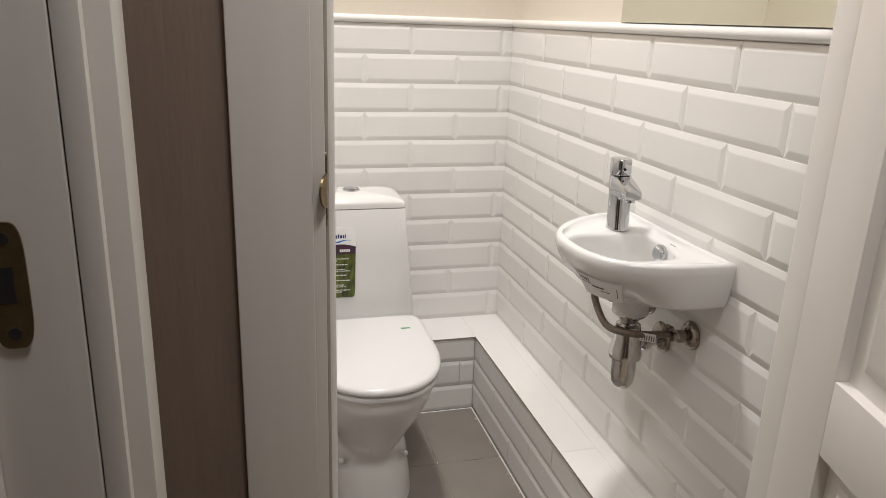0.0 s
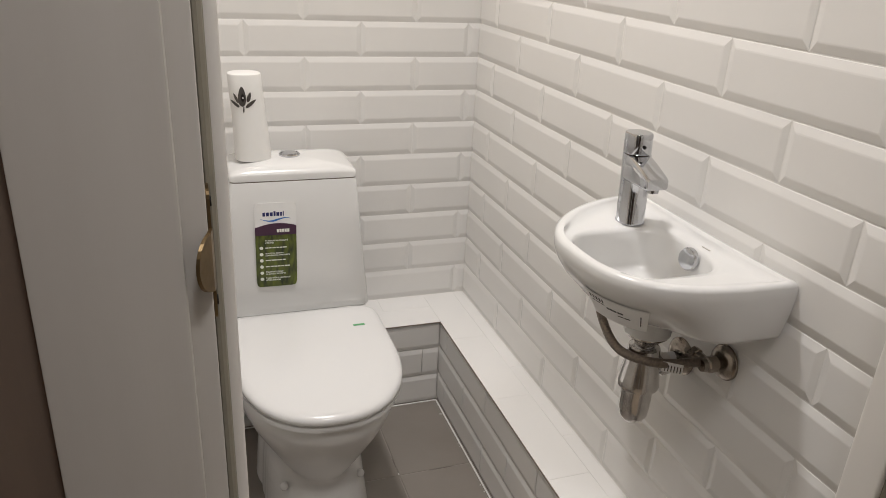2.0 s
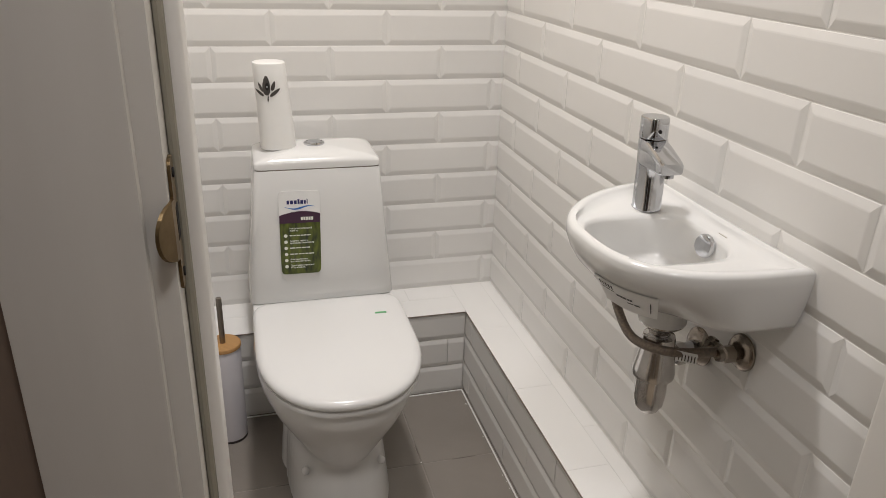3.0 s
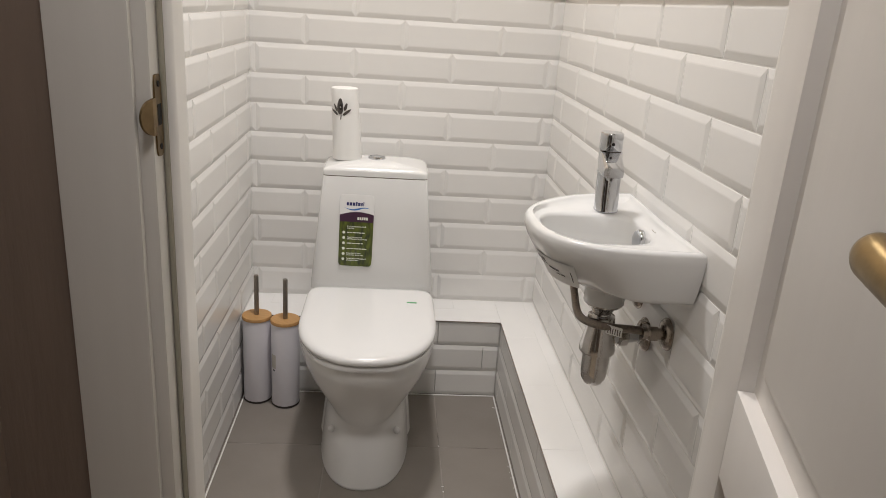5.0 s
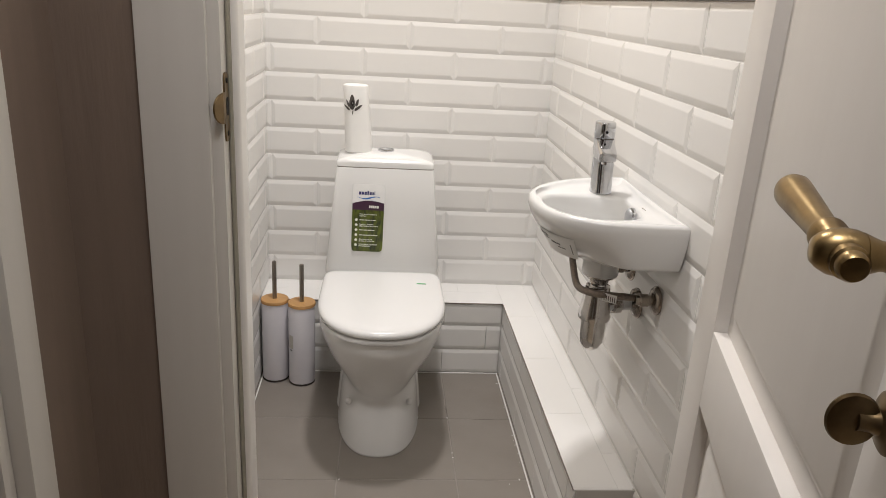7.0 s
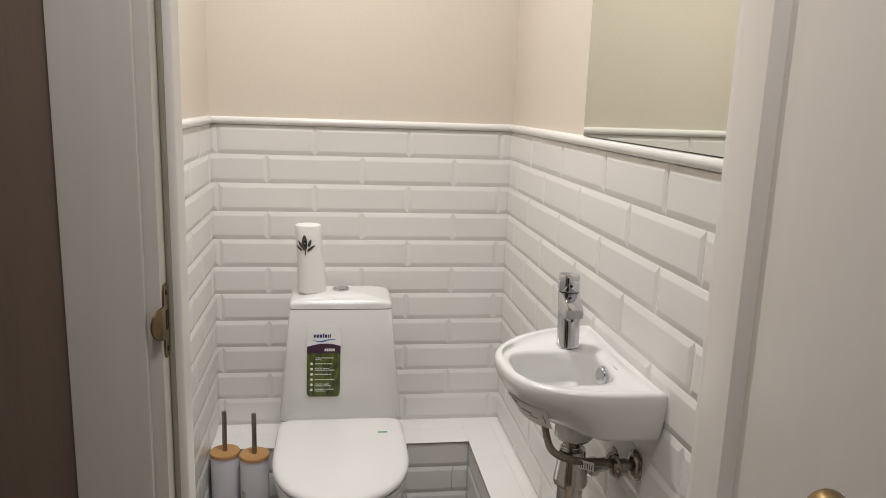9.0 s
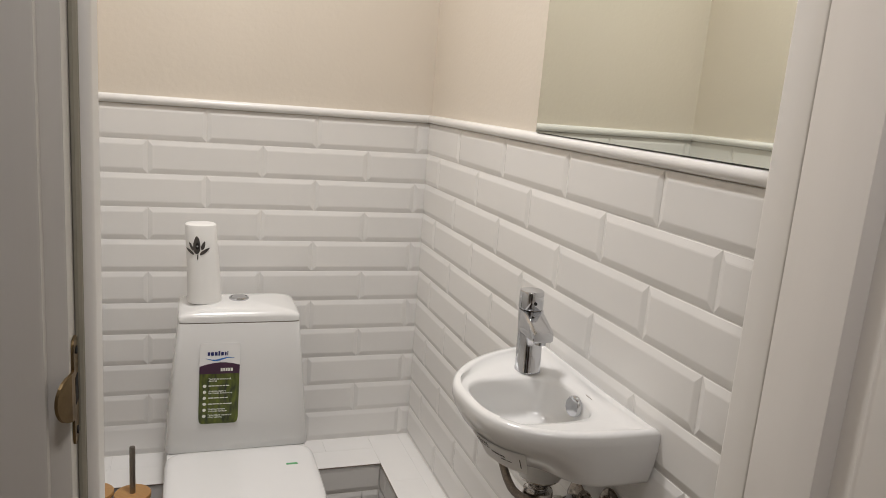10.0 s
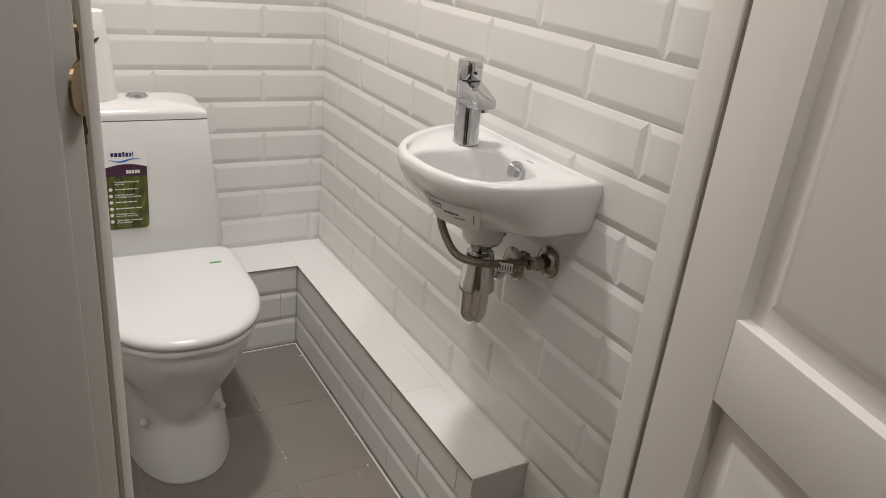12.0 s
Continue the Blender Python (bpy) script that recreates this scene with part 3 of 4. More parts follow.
def petal(cx, cz, length, width, lean, name="petal", mat=MOTIF):
    """A leaf shape wrapped on the curved front."""
    pts = []
    for k in range(18):
        a = 2 * math.pi * k / 18
        u, v = width / 2 * math.sin(a), length / 2 * math.cos(a) * 1.0
        u *= 1 - 0.25 * math.cos(a)
        c, s = math.cos(radians(lean)), math.sin(radians(lean))
        pts.append((cx + u * c + v * s, cz - u * s + v * c))
    front = lambda x, off: AY - 0.92 * 0.0374 * max(0.02, 1 - min(abs(x) / 0.0374, 0.97) ** 2.3) ** (1 / 2.3) - off
    bm = loft(bmesh.new(), [[Vector((AX - 0.0085 + x, front(x, off), AZ + z + 0.004)) for x, z in pts] for off in (0.0004, 0.0012)])
    part(name, bm, mat, body, "grey-brown leaf motif")


petal(-0.012, 0.1450, 0.044, 0.0165, 0)
petal(-0.0245, 0.1410, 0.022, 0.0056, -24)
petal(-0.0270, 0.1285, 0.022, 0.0060, -50)
petal(0.0030, 0.1440, 0.022, 0.0080, 18)
petal(0.0065, 0.1295, 0.028, 0.0074, 52)
petal(-0.0095, 0.1165, 0.016, 0.0030, 4)
spray = Matrix.Translation((AX - 0.0190, AY - 0.0345, AZ + 0.147)) @ pose(0, 0, 0, 90, 0, 0)
nozzle = part("nozzle", turned([(0.0042, 0.0), (0.0042, 0.0024)], spray @ Matrix.Diagonal((1.0, 2.0, 1.0, 1.0)), 18), HOLE, body, "dark spray nozzle")
part("nozzle_tip", turned([(0.0020, 0.0022), (0.0020, 0.0034), (0.0012, 0.0038)], spray, 12), CHROME, nozzle, smooth=True)


# ---- toilet brushes ----
def brush(x, y, height):
    b = thing("toilet_brush", (x, y, 0), "white canister toilet brush with bamboo lid and steel handle", "toilet brush", "pair of toilet brushes")
    m = Matrix.Translation((x, y, 0))
    part("foot", turned([(0.0405, 0.0), (0.0418, 0.0012), (0.0418, 0.0055), (0.0405, 0.0068)], m, 40), BASE_RUBBER, b, "dark rubber foot ring", smooth=True)
    part("canister", turned([(0.0405, 0.0062), (0.0412, 0.009), (0.0412, height - 0.003), (0.0405, height)], m, 48), CANISTER, b, smooth=True)
    part("lid", turned([(0.0405, height), (0.0428, height + 0.001), (0.0430, height + 0.0085), (0.0415, height + 0.0105), (0.012, height + 0.0108)], m, 48), BAMBOO, b, "round bamboo lid", smooth=True)
    part("handle", turned([(0.0068, height + 0.010), (0.0068, height + 0.132), (0.0060, height + 0.1338), (0.002, height + 0.1342)], m, 20), STEEL, b, "slim brushed steel handle", smooth=True)
    return b


first = brush(0.1325, 2.285, 0.266)
second = copy_thing(first, Matrix.Translation((0.2190, 2.262, 0)) @ pose(0, 0, 0, 0, 0, 130))
second["label"] = "white canister toilet brush with bamboo lid and worn label"
W[second.name] = Matrix.Translation((0.2190, 2.262, 0)) @ pose(0, 0, 0, 0, 0, 130)
bm = bmesh.new()
cur = lambda a, z, r: Vector((0.2190 + r * math.sin(a), 2.262 - r * math.cos(a), z))
loft(bm, [[cur(radians(-62 + 28 * k / 6), z, 0.0415) for k in range(4)] + [cur(radians(-62 + 28 * k / 6), z, 0.0419) for k in range(6, -1, -1)] for z in (0.128, 0.172)])
part("label_rest", bm, PLASTER, second, "torn remains of a paper label")
bm = bmesh.new()
loft(bm, [[cur(radians(-52 + 12 * k / 3), z, 0.0416) for k in range(4)] + [cur(radians(-52 + 12 * k / 3), z, 0.0421) for k in range(3, -1, -1)] for z in (0.120, 0.124)])
part("label_bar", bm, INK, second, "dark remaining print")


# ---- wall-hung hand basin ----
BX, BY, BZ = 0.992, 1.491, 0.8415
basin = thing("hand_basin", (BX, BY, BZ - 0.16), "small white ceramic wall-hung hand basin", "basin")
BA, BB = 0.191, 0.247
CX, CY = 0.861, 1.469


def basin_outline(half=120, side=40):
    pts = []
    for k in range(half + 1):
        f = math.pi * k / half
        c, s = math.cos(f), math.sin(f)
        n = 1.86 if c > 0 else 3.1
        pts.append(Vector((BX - BB * max(s, 0.0) ** (2 / n), BY + BA * math.copysign(abs(c) ** (2 / n), c), 0)))
    for k in range(1, side):
        pts.append(Vector((BX, BY - BA + 2 * BA * k / side, 0)))
    return pts


OUT = basin_outline()
INN = []
for p in OUT:
    d = Vector((p.x - CX, p.y - CY, 0)).normalized()
    n, ax, ay = 3.4, 0.088, 0.087
    r = 1 / ((abs(d.x) / ax) ** n + (abs(d.y) / ay) ** n) ** (1 / n)
    INN.append(Vector((CX, CY, 0)) + d * r)


def rim(width, z):
    out = []
    for o, i in zip(OUT, INN):
        d = i - o
        out.append(o + d.normalized() * min(width, 0.45 * d.length) + Vector((0, 0, z)))
    return out


def inward(s, z):
    return [a + (Vector((i.x, i.y, a.z)) - a) * s + Vector((0, 0, z - a.z)) for a, i in zip(rim(0.024, 0.0), INN)]


def bowl(s, z):
    return [Vector((CX + (i.x - CX) * s, CY + (i.y - CY) * s, z)) for i in INN]


DRX, DRY = 0.897, 1.470


def tuck(o, s):
    """How far the outside has drawn in towards the waste socket; the end by the wall drops straight, then turns under."""
    a = min(1.0, max(0.0, (o.x - 0.80) / 0.11))
    b = min(1.0, max(0.0, (1.50 - o.y) / 0.12))
    keep = (a * a * (3 - 2 * a)) * (b * b * (3 - 2 * b))
    square = 0.14 * s if s < 0.46 else 0.0644 + (s - 0.46) / 0.54 * 0.9356
    return s * (1 - keep) + square * keep


def under(s, z):
    out = []
    for o in OUT:
        d = Vector((o.x - DRX, o.y - DRY, 0)).normalized() * 0.036
        e = Vector((DRX, DRY, 0)) + d
        q = o + (e - o) * tuck(o, s)
        out.append(Vector((q.x, q.y, z)))
    return out


UNDER = [(0.0, BZ - 0.006), (0.0, BZ - 0.020), (0.05, BZ - 0.036), (0.14, BZ - 0.053), (0.28, BZ - 0.070), (0.40, BZ - 0.081), (0.46, BZ - 0.086), (0.52, BZ - 0.090), (0.78, BZ - 0.108), (1.0, BZ - 0.121), (1.0, BZ - 0.150)]
rings = [under(s, z) for s, z in UNDER[::-1]]
rings += [rim(0.0025, BZ - 0.0025), rim(0.006, BZ), rim(0.015, BZ), rim(0.019, BZ - 0.003), rim(0.024, BZ - 0.0075), inward(0.3, BZ - 0.010), inward(0.75, BZ - 0.012), inward(0.95, BZ - 0.014), bowl(0.988, BZ - 0.0195),
          bowl(0.962, BZ - 0.048), bowl(0.925, BZ - 0.071), bowl(0.82, BZ - 0.082), bowl(0.55, BZ - 0.086), bowl(0.2, BZ - 0.089), bowl(0.05, BZ - 0.090)]
body = part("bowl", loft(bmesh.new(), rings), CERAMIC, basin, smooth=70)
part("waste", turned([(0.024, 0.0), (0.024, 0.002), (0.020, 0.003), (0.008, 0.001)], Matrix.Translation((CX, CY, BZ - 0.0895)), 28), CHROME, basin, "chrome waste ring", smooth=True)
part("overflow_cap", turned([(0.0175, 0.0), (0.0175, 0.0045), (0.0155, 0.0075), (0.009, 0.0088), (0.003, 0.009)], Matrix.Translation((0.9425, 1.460, BZ - 0.029)) @ pose(0, 0, 0, 0, -82, 8), 32), CHROME, basin, "round chrome overflow cap", smooth=True)

part("printed_mark", boxed(0.9600, 1.442, BZ - 0.0135, 0.9615, 1.460, BZ - 0.0095), PLASTER, basin, "tiny grey printed mark")
# paper tag stuck to the outside, on the lower curve
idx = [k for k, p in enumerate(OUT[:121]) if 1.336 < p.y < 1.441]


def skin(k, s, off):
    """A point on the outside of the basin at outline index k and depth s (0 rim, 1 socket)."""
    sz = [(a, z) for a, z in UNDER[1:10]]
    for (a, z0), (b, z1) in zip(sz, sz[1:]):
        if a <= s <= b:
            z = z0 + (z1 - z0) * (s - a) / (b - a)
            break
    o = OUT[int(k)].lerp(OUT[int(k) + 1], k - int(k))
    e = Vector((DRX, DRY, 0)) + Vector((o.x - DRX, o.y - DRY, 0)).normalized() * 0.036
    q = o + (e - o) * tuck(o, s)
    d = Vector((o.x - DRX, o.y - DRY, 0)).normalized()
    return Vector((q.x, q.y, z)) + (d * 0.62 + Vector((0, 0, -0.78))) * off


def tag_patch(k0, k1, s0, s1, off0, off1, columns=4):
    rows = []
    for off in (off0, off1):
        rows.append([[skin(k, s0 + (s1 - s0) * j / 6, off + 0.13 * max(0.0, s0 + (s1 - s0) * j / 6 - 0.12) ** 2) for k in np.linspace(k0, k1, columns)] for j in range(7)])
    bm = bmesh.new()
    for layer in rows:
        grid = [[bm.verts.new(p) for p in line] for line in layer]
        for a, b in zip(grid, grid[1:]):
            for i in range(len(a) - 1):
                bm.faces.new((a[i], a[i + 1], b[i + 1], b[i]))
    return bm


K0, K1 = idx[0], idx[-1]
tag = part("paper_tag", tag_patch(K0, K1, 0.09, 0.40, 0.0014, 0.0022, 24), LABEL, basin, "white paper tag with printed lines", smooth=True)
span = K1 - K0
for s, h, words in ((0.115, 0.040, ((0.08, 0.095), (0.13, 0.145), (0.18, 0.20), (0.23, 0.25), (0.28, 0.30))), (0.185, 0.012, ((0.08, 0.13), (0.15, 0.21), (0.23, 0.29))),
                    (0.205, 0.024, ((0.32, 0.37), (0.38, 0.43), (0.44, 0.49), (0.51, 0.55), (0.56, 0.60))), (0.262, 0.010, ((0.50, 0.60), (0.62, 0.72))), (0.17, 0.16, ((0.885, 0.90),))):
    for a, b in words:
        part("print_bar", tag_patch(K0 + span * a, K0 + span * b, s, s + h, 0.0025, 0.0028), INK, tag, "dark printed line")

# ---- tap ----
tap = thing("basin_tap", (0.912, 1.583, BZ - 0.011), "chrome single-lever basin mixer tap", "tap")
part("body", loft(bmesh.new(), [rounded(r, r, 2.4, 40, 0.912 + sx, 1.583 + sy, BZ - 0.0115 + z) for r, z, sx, sy in
     ((0.0222, 0.0, 0, 0), (0.0222, 0.003, 0, 0), (0.0214, 0.004, 0, 0), (0.0214, 0.07, -0.002, 0.0), (0.0214, 0.100, -0.004, 0), (0.0208, 0.112, -0.005, 0))]), CHROME, tap, smooth=50)
# spout: tapering, its top slopes down to the outlet
sp = []
for y, w, zt, zb in ((1.594, 0.0170, 0.9400, 0.9000), (1.576, 0.0200, 0.9440, 0.9010), (1.558, 0.0200, 0.9425, 0.9030), (1.540, 0.0198, 0.9385, 0.9050), (1.520, 0.0192, 0.9335, 0.9070), (1.503, 0.0186, 0.9290, 0.9085), (1.497, 0.0172, 0.9268, 0.9105)):
    sp.append([Vector((0.906 - 0.17 * (1.583 - y) + p.x, y, (zt + zb) / 2 + p.y)) for p in rounded(w, (zt - zb) / 2, 6, 44)])
part("spout", loft(bmesh.new(), sp), CHROME, tap, smooth=45)
part("aerator", turned([(0.0095, 0.0), (0.0095, 0.006), (0.0085, 0.007)], Matrix.Translation((0.894, 1.512, 0.9030)), 24), CHROME, tap, smooth=True)
part("collar", turned([(0.0185, 0.0), (0.0185, 0.004)], Matrix.Translation((0.907, 1.583, 0.9395)), 32), EDGE_GROUT, tap, "dark gap under the lever")
lever = part("lever", loft(bmesh.new(), [rounded(r, r, 2.3, 40, 0.906, 1.583 + dy, z) for r, z, dy in ((0.0200, 0.9440, 0), (0.0208, 0.9452, 0), (0.0206, 0.968, 0.0005), (0.0204, 0.9745, 0.001), (0.0190, 0.9760, 0.001))]), CHROME, tap, "chrome lever cap", smooth=40)
part("lever_recess", turned([(0.0028, 0.0), (0.0028, 0.001)], Matrix.Translation((0.904, 1.5622, 0.957)) @ pose(0, 0, 0, 90, 0, 0), 16), HOLE, lever, "dark recess in the lever")

# ---- pipes under the basin ----
trap = thing("bottle_trap", (DRX, DRY, 0.52), "satin chrome bottle trap under the basin", "trap")
m = Matrix.Translation((DRX, DRY, 0))
part("socket_nut", turned([(0.0345, 0.6925), (0.0345, 0.6885), (0.0310, 0.6850), (0.0240, 0.6815), (0.0190, 0.6740), (0.0165, 0.6700)], m, 32), SATIN, trap, smooth=True)
part("tailpipe", turned([(0.0165, 0.674), (0.0165, 0.634)], m, 24), CHROME, trap, smooth=True)
m = Matrix.Translation((DRX, DRY, 0.016))
part("upper_body", turned([(0.0185, 0.650), (0.0245, 0.648), (0.0255, 0.641), (0.0255, 0.630), (0.0322, 0.590), (0.0330, 0.583), (0.0322, 0.578), (0.028, 0.577)], m, 36), SATIN, trap, smooth=30)
part("cup", turned([(0.0248, 0.580), (0.0244, 0.538), (0.0225, 0.524), (0.0170, 0.514), (0.011, 0.509), (0.003, 0.508)], m, 36), SATIN, trap, smooth=30)
part("outlet_pipe", tube([(DRX + 0.018, DRY + 0.002, 0.621), (DRX + 0.05, DRY + 0.010, 0.620), (BX + 0.001, DRY + 0.024, 0.618)], 0.0135, 20, 4), CHROME, trap, smooth=True)
part("outlet_nut", turned([(0.0150, 0.0), (0.0190, 0.003), (0.0190, 0.018), (0.0150, 0.021)], Matrix.Translation((DRX + 0.034, DRY + 0.006, 0.6205)) @ pose(0, 0, 0, 0, 90, 12), 8), SATIN, trap, smooth=20)
part("rosette", turned([(0.032, 0.0), (0.032, 0.002), (0.027, 0.007), (0.0165, 0.010)], Matrix.Translation((BX + 0.0005, DRY + 0.024, 0.618)) @ pose(0, 0, 0, 0, -90, 0), 32), NICKEL, trap, "dull nickel wall rosette", smooth=True)


def stop_valve(y, z):
    v = thing("stop_valve", (BX, y, z), "satin chrome angle valve on the tiled wall", "valve", "valves under the basin")
    ax = Matrix.Translation((BX + 0.0005, y, z)) @ pose(0, 0, 0, 0, -90, 0)
    part("rosette", turned([(0.0285, 0.0), (0.0285, 0.002), (0.025, 0.007), (0.014, 0.010)], ax, 32), NICKEL, v, smooth=True)
    part("body", turned([(0.0105, 0.008), (0.0105, 0.018), (0.0130, 0.019), (0.0130, 0.034), (0.0100, 0.036), (0.0095, 0.044)], ax, 8), NICKEL, v, smooth=20)
    part("outlet", turned([(0.0085, 0.0), (0.0085, 0.018), (0.0105, 0.019), (0.0105, 0.030), (0.007, 0.031)], Matrix.Translation((BX - 0.030, y + 0.008, z)) @ pose(0, 0, 0, -90, 0, 0), 8), NICKEL, v, smooth=20)
    return v


valve = stop_valve(1.397, 0.664)
valve_b = copy_thing(valve, Matrix.Translation((BX, 1.556, 0.674)) @ pose(0, 0, 0, 0, 0, 0))
hose = thing("flexible_hose", (0.87, 1.5, 0.66), "braided steel flexible water hose under the basin", "hose")
part("braid", tube([(0.905, 1.583, 0.775), (0.880, 1.578, 0.745), (0.863, 1.562, 0.705), (0.862, 1.535, 0.672), (0.860, 1.490, 0.656), (0.868, 1.446, 0.660), (0.892, 1.412, 0.667), (0.930, 1.405, 0.667), (0.958, 1.405, 0.664)], 0.0070, 12, 14, 0.05), BRAID, hose, smooth=True)
lie = Matrix(((0.74, 0, -0.67), (-0.67, 0, -0.74), (0.04, 1, 0))).to_4x4()
lie = Matrix.Translation((0.9005, 1.4010, 0.6650)) @ lie
bm = bmesh.new()
loft(bm, [[lie @ Vector((x, y, 0.0022 * math.cos(y * 130) + z)) for x, y in [(-0.015, -0.0085 + 0.0017 * k) for k in range(11)] + [(0.015, 0.0085 - 0.0017 * k) for k in range(11)]] for z in (0.0, 0.0005)])
flag = part("paper_flag", bm, LABEL, hose, "white paper flag with printed lines")
for k in range(6):
    x = -0.011 + 0.0044 * k
    bm = bmesh.new()
    loft(bm, [[lie @ Vector((u, y, 0.0022 * math.cos(y * 130) + z)) for u, y in [(x, -0.006 + 0.0015 * q) for q in range(8)] + [(x + 0.0015, 0.0045 - 0.0015 * q) for q in range(8)]] for z in (0.0008, 0.0010)])
    part("print_bar", bm, MOTIF, flag, "grey printed line")
hose_b = thing("flexible_hose", (0.88, 1.57, 0.68), "second braided water hose behind the trap", "hose")
part("braid", tube([(0.920, 1.588, 0.775), (0.905, 1.592, 0.735), (0.895, 1.585, 0.700), (0.905, 1.570, 0.680), (0.935, 1.562, 0.675), (0.962, 1.565, 0.674)], 0.0058, 12, 12, 0.05), BRAID, hose_b, smooth=True)

# ---- the toilet room's door, standing open into the hall ----
DW, DT, DH = 0.684, 0.040, 2.005
PIN = (0.9487, 1.0462)
DOOR_M = Matrix.Translation((PIN[0], PIN[1], 0.012)) @ pose(0, 0, 0, 0, 0, 75.5)
door = thing("door_1", label="off-white panelled wooden door standing open", category="door", kind="structure", m=DOOR_M)


def board(name, x0, z0, x1, z1, y0=0.0, y1=DT, bevel=0.0025, label=""):
    """A board of the door: x from the hinge edge towards the latch edge, z from the floor."""
    return part(name, boxed(-x1, y0, z0, -x0, y1, z1, bevel=bevel), DOOR, door, label, smooth=30, local=True)


ST, RZ0, RZ1, REC = 0.118, 0.692, 0.799, 0.0175
board("stile", 0.011, 0.0, ST, DH)
board("stile", DW - ST, 0.0, DW, DH)
for z0, z1 in ((0.0, 0.19), (RZ0, RZ1), (DH - 0.125, DH)):
    board("rail", ST + 0.0005, z0, DW - ST - 0.0005, z1, bevel=0.002)


def panel(z0, z1):
    """A recessed panel with a raised and bevelled field on both faces."""
    x0, x1 = ST - 0.004, DW - ST + 0.004
    bm = bmesh.new()

    def rect(inset, y):
        return [Vector((-x0 - inset, y, z0 + inset)), Vector((-x1 + inset, y, z0 + inset)), Vector((-x1 + inset, y, z1 - inset)), Vector((-x0 - inset, y, z1 - inset))]

    loft(bm, [rect(0.050, REC - 0.009), rect(0.046, REC - 0.008), rect(0.030, REC), rect(0.0, REC), rect(0.0, DT - REC), rect(0.030, DT - REC), rect(0.046, DT - REC + 0.008), rect(0.050, DT - REC + 0.009)])
    return part("panel", bm, DOOR, door, "recessed panel with raised field", smooth=25, local=True)


panel(0.187, RZ0 + 0.003)
panel(RZ1 - 0.003, DH - 0.122)

HZ, KZ, HB = 1.059, 0.961, 0.610


def side(y, flip):
    """Axis pointing straight out of a door face at the handle's line."""
    return lambda z: Matrix.Translation((-HB, y, z)) @ pose(0, 0, 0, 90 if flip else -90, 0, 0)


for y, flip in ((DT, False), (0.0, True)):
    out = side(y, flip)
    sgn = -1 if flip else 1
    handle = part("door_handle", turned([(0.0237, 0.0), (0.0237, 0.003), (0.0225, 0.0045), (0.0225, 0.007), (0.0206, 0.0085), (0.0206, 0.011), (0.0159, 0.0125), (0.0159, 0.015), (0.0159, 0.0165), (0.0130, 0.019), (0.0125, 0.023)], out(HZ), 40), DARK_BRASS, door, "stepped antique brass rosette", smooth=25, local=True)
    part("neck", turned([(0.0115, 0.018), (0.0125, 0.022), (0.0125, 0.026), (0.0095, 0.029), (0.0082, 0.034), (0.0085, 0.037), (0.0100, 0.041), (0.0120, 0.046)], out(HZ), 28), BRASS, handle, smooth=True, local=True)
    part("knuckle", turned([(0.0085, 0.039), (0.0105, 0.043), (0.0130, 0.0495), (0.0136, 0.056), (0.0126, 0.0625), (0.0097, 0.0680), (0.0070, 0.0710), (0.003, 0.0720)], out(HZ), 32), BRASS, handle, smooth=True, local=True)
    grip = Matrix.Translation((-HB, y + sgn * 0.056, HZ)) @ pose(0, 0, 0, 0, 85, 0)
    part("boss", turned([(0.0098, -0.010), (0.0098, -0.0150), (0.0084, -0.0165), (0.0084, -0.0205), (0.0070, -0.0228), (0.002, -0.0235)], grip, 28), BRASS, handle, "round end boss", smooth=True, local=True)
    part("grip", turned([(0.0085, 0.010), (0.0096, 0.018), (0.0110, 0.022), (0.0110, 0.0255), (0.0090, 0.0275), (0.0086, 0.034), (0.0093, 0.047), (0.0107, 0.072), (0.0119, 0.095), (0.0122, 0.103), (0.0113, 0.107), (0.009, 0.1095), (0.003, 0.110)], grip, 32), BRASS, handle, "flared brass lever grip", smooth=True, local=True)
    knob = part("privacy_knob", turned([(0.0215, 0.0), (0.0215, 0.003), (0.0205, 0.0045), (0.0205, 0.007), (0.0187, 0.0085), (0.0187, 0.011), (0.0163, 0.0125), (0.0125, 0.0135)] + ([(0.0080, 0.016), (0.0066, 0.019), (0.0060, 0.024), (0.0064, 0.027)] if not flip else [(0.0085, 0.018), (0.0080, 0.020)]), out(KZ), 36), DARK_BRASS, door, "stepped antique brass rosette", smooth=25, local=True)
    if not flip:
        disc = Matrix.Translation((-HB, y + 0.029, KZ)) @ pose(0, 0, 0, 0, 90, 0)
        part("thumb_turn", turned([(0.0114, -0.0030), (0.0142, -0.0021), (0.0150, 0.0), (0.0142, 0.0021), (0.0114, 0.0030)], disc @ Matrix.Diagonal((1.12, 1.0, 1.0, 1.0)), 32), DARK_BRASS, knob, "flat oval brass thumb turn", smooth=True, local=True)

bm = bmesh.new()
pts = rounded(0.011, 0.098, 12, 40)
loft(bm, [[Vector((-DW - h, DT / 2 + p.x, HZ - 0.045 + p.y)) for p in pts] for h in (-0.0008, 0.0012)])
forend = part("lock_plate", bm, DARK_BRASS, door, "long brass lock plate on the door edge", local=True)
part("latch", boxed(-DW - 0.009, DT / 2 - 0.006, HZ - 0.052, -DW - 0.001, DT / 2 + 0.006, HZ - 0.030, bevel=0.002), BRASS, forend, "brass latch bolt", local=True)
for dz in (-0.088, 0.088):
    part("screw", turned([(0.004, 0.0), (0.004, 0.0012)], Matrix.Translation((-DW - 0.001, DT / 2, HZ - 0.045 + dz)) @ pose(0, 0, 0, 0, -90, 0), 12), HOLE, forend, local=True)

# ---- pieces: wall, ledge and floor tiles ----
TILES = {}


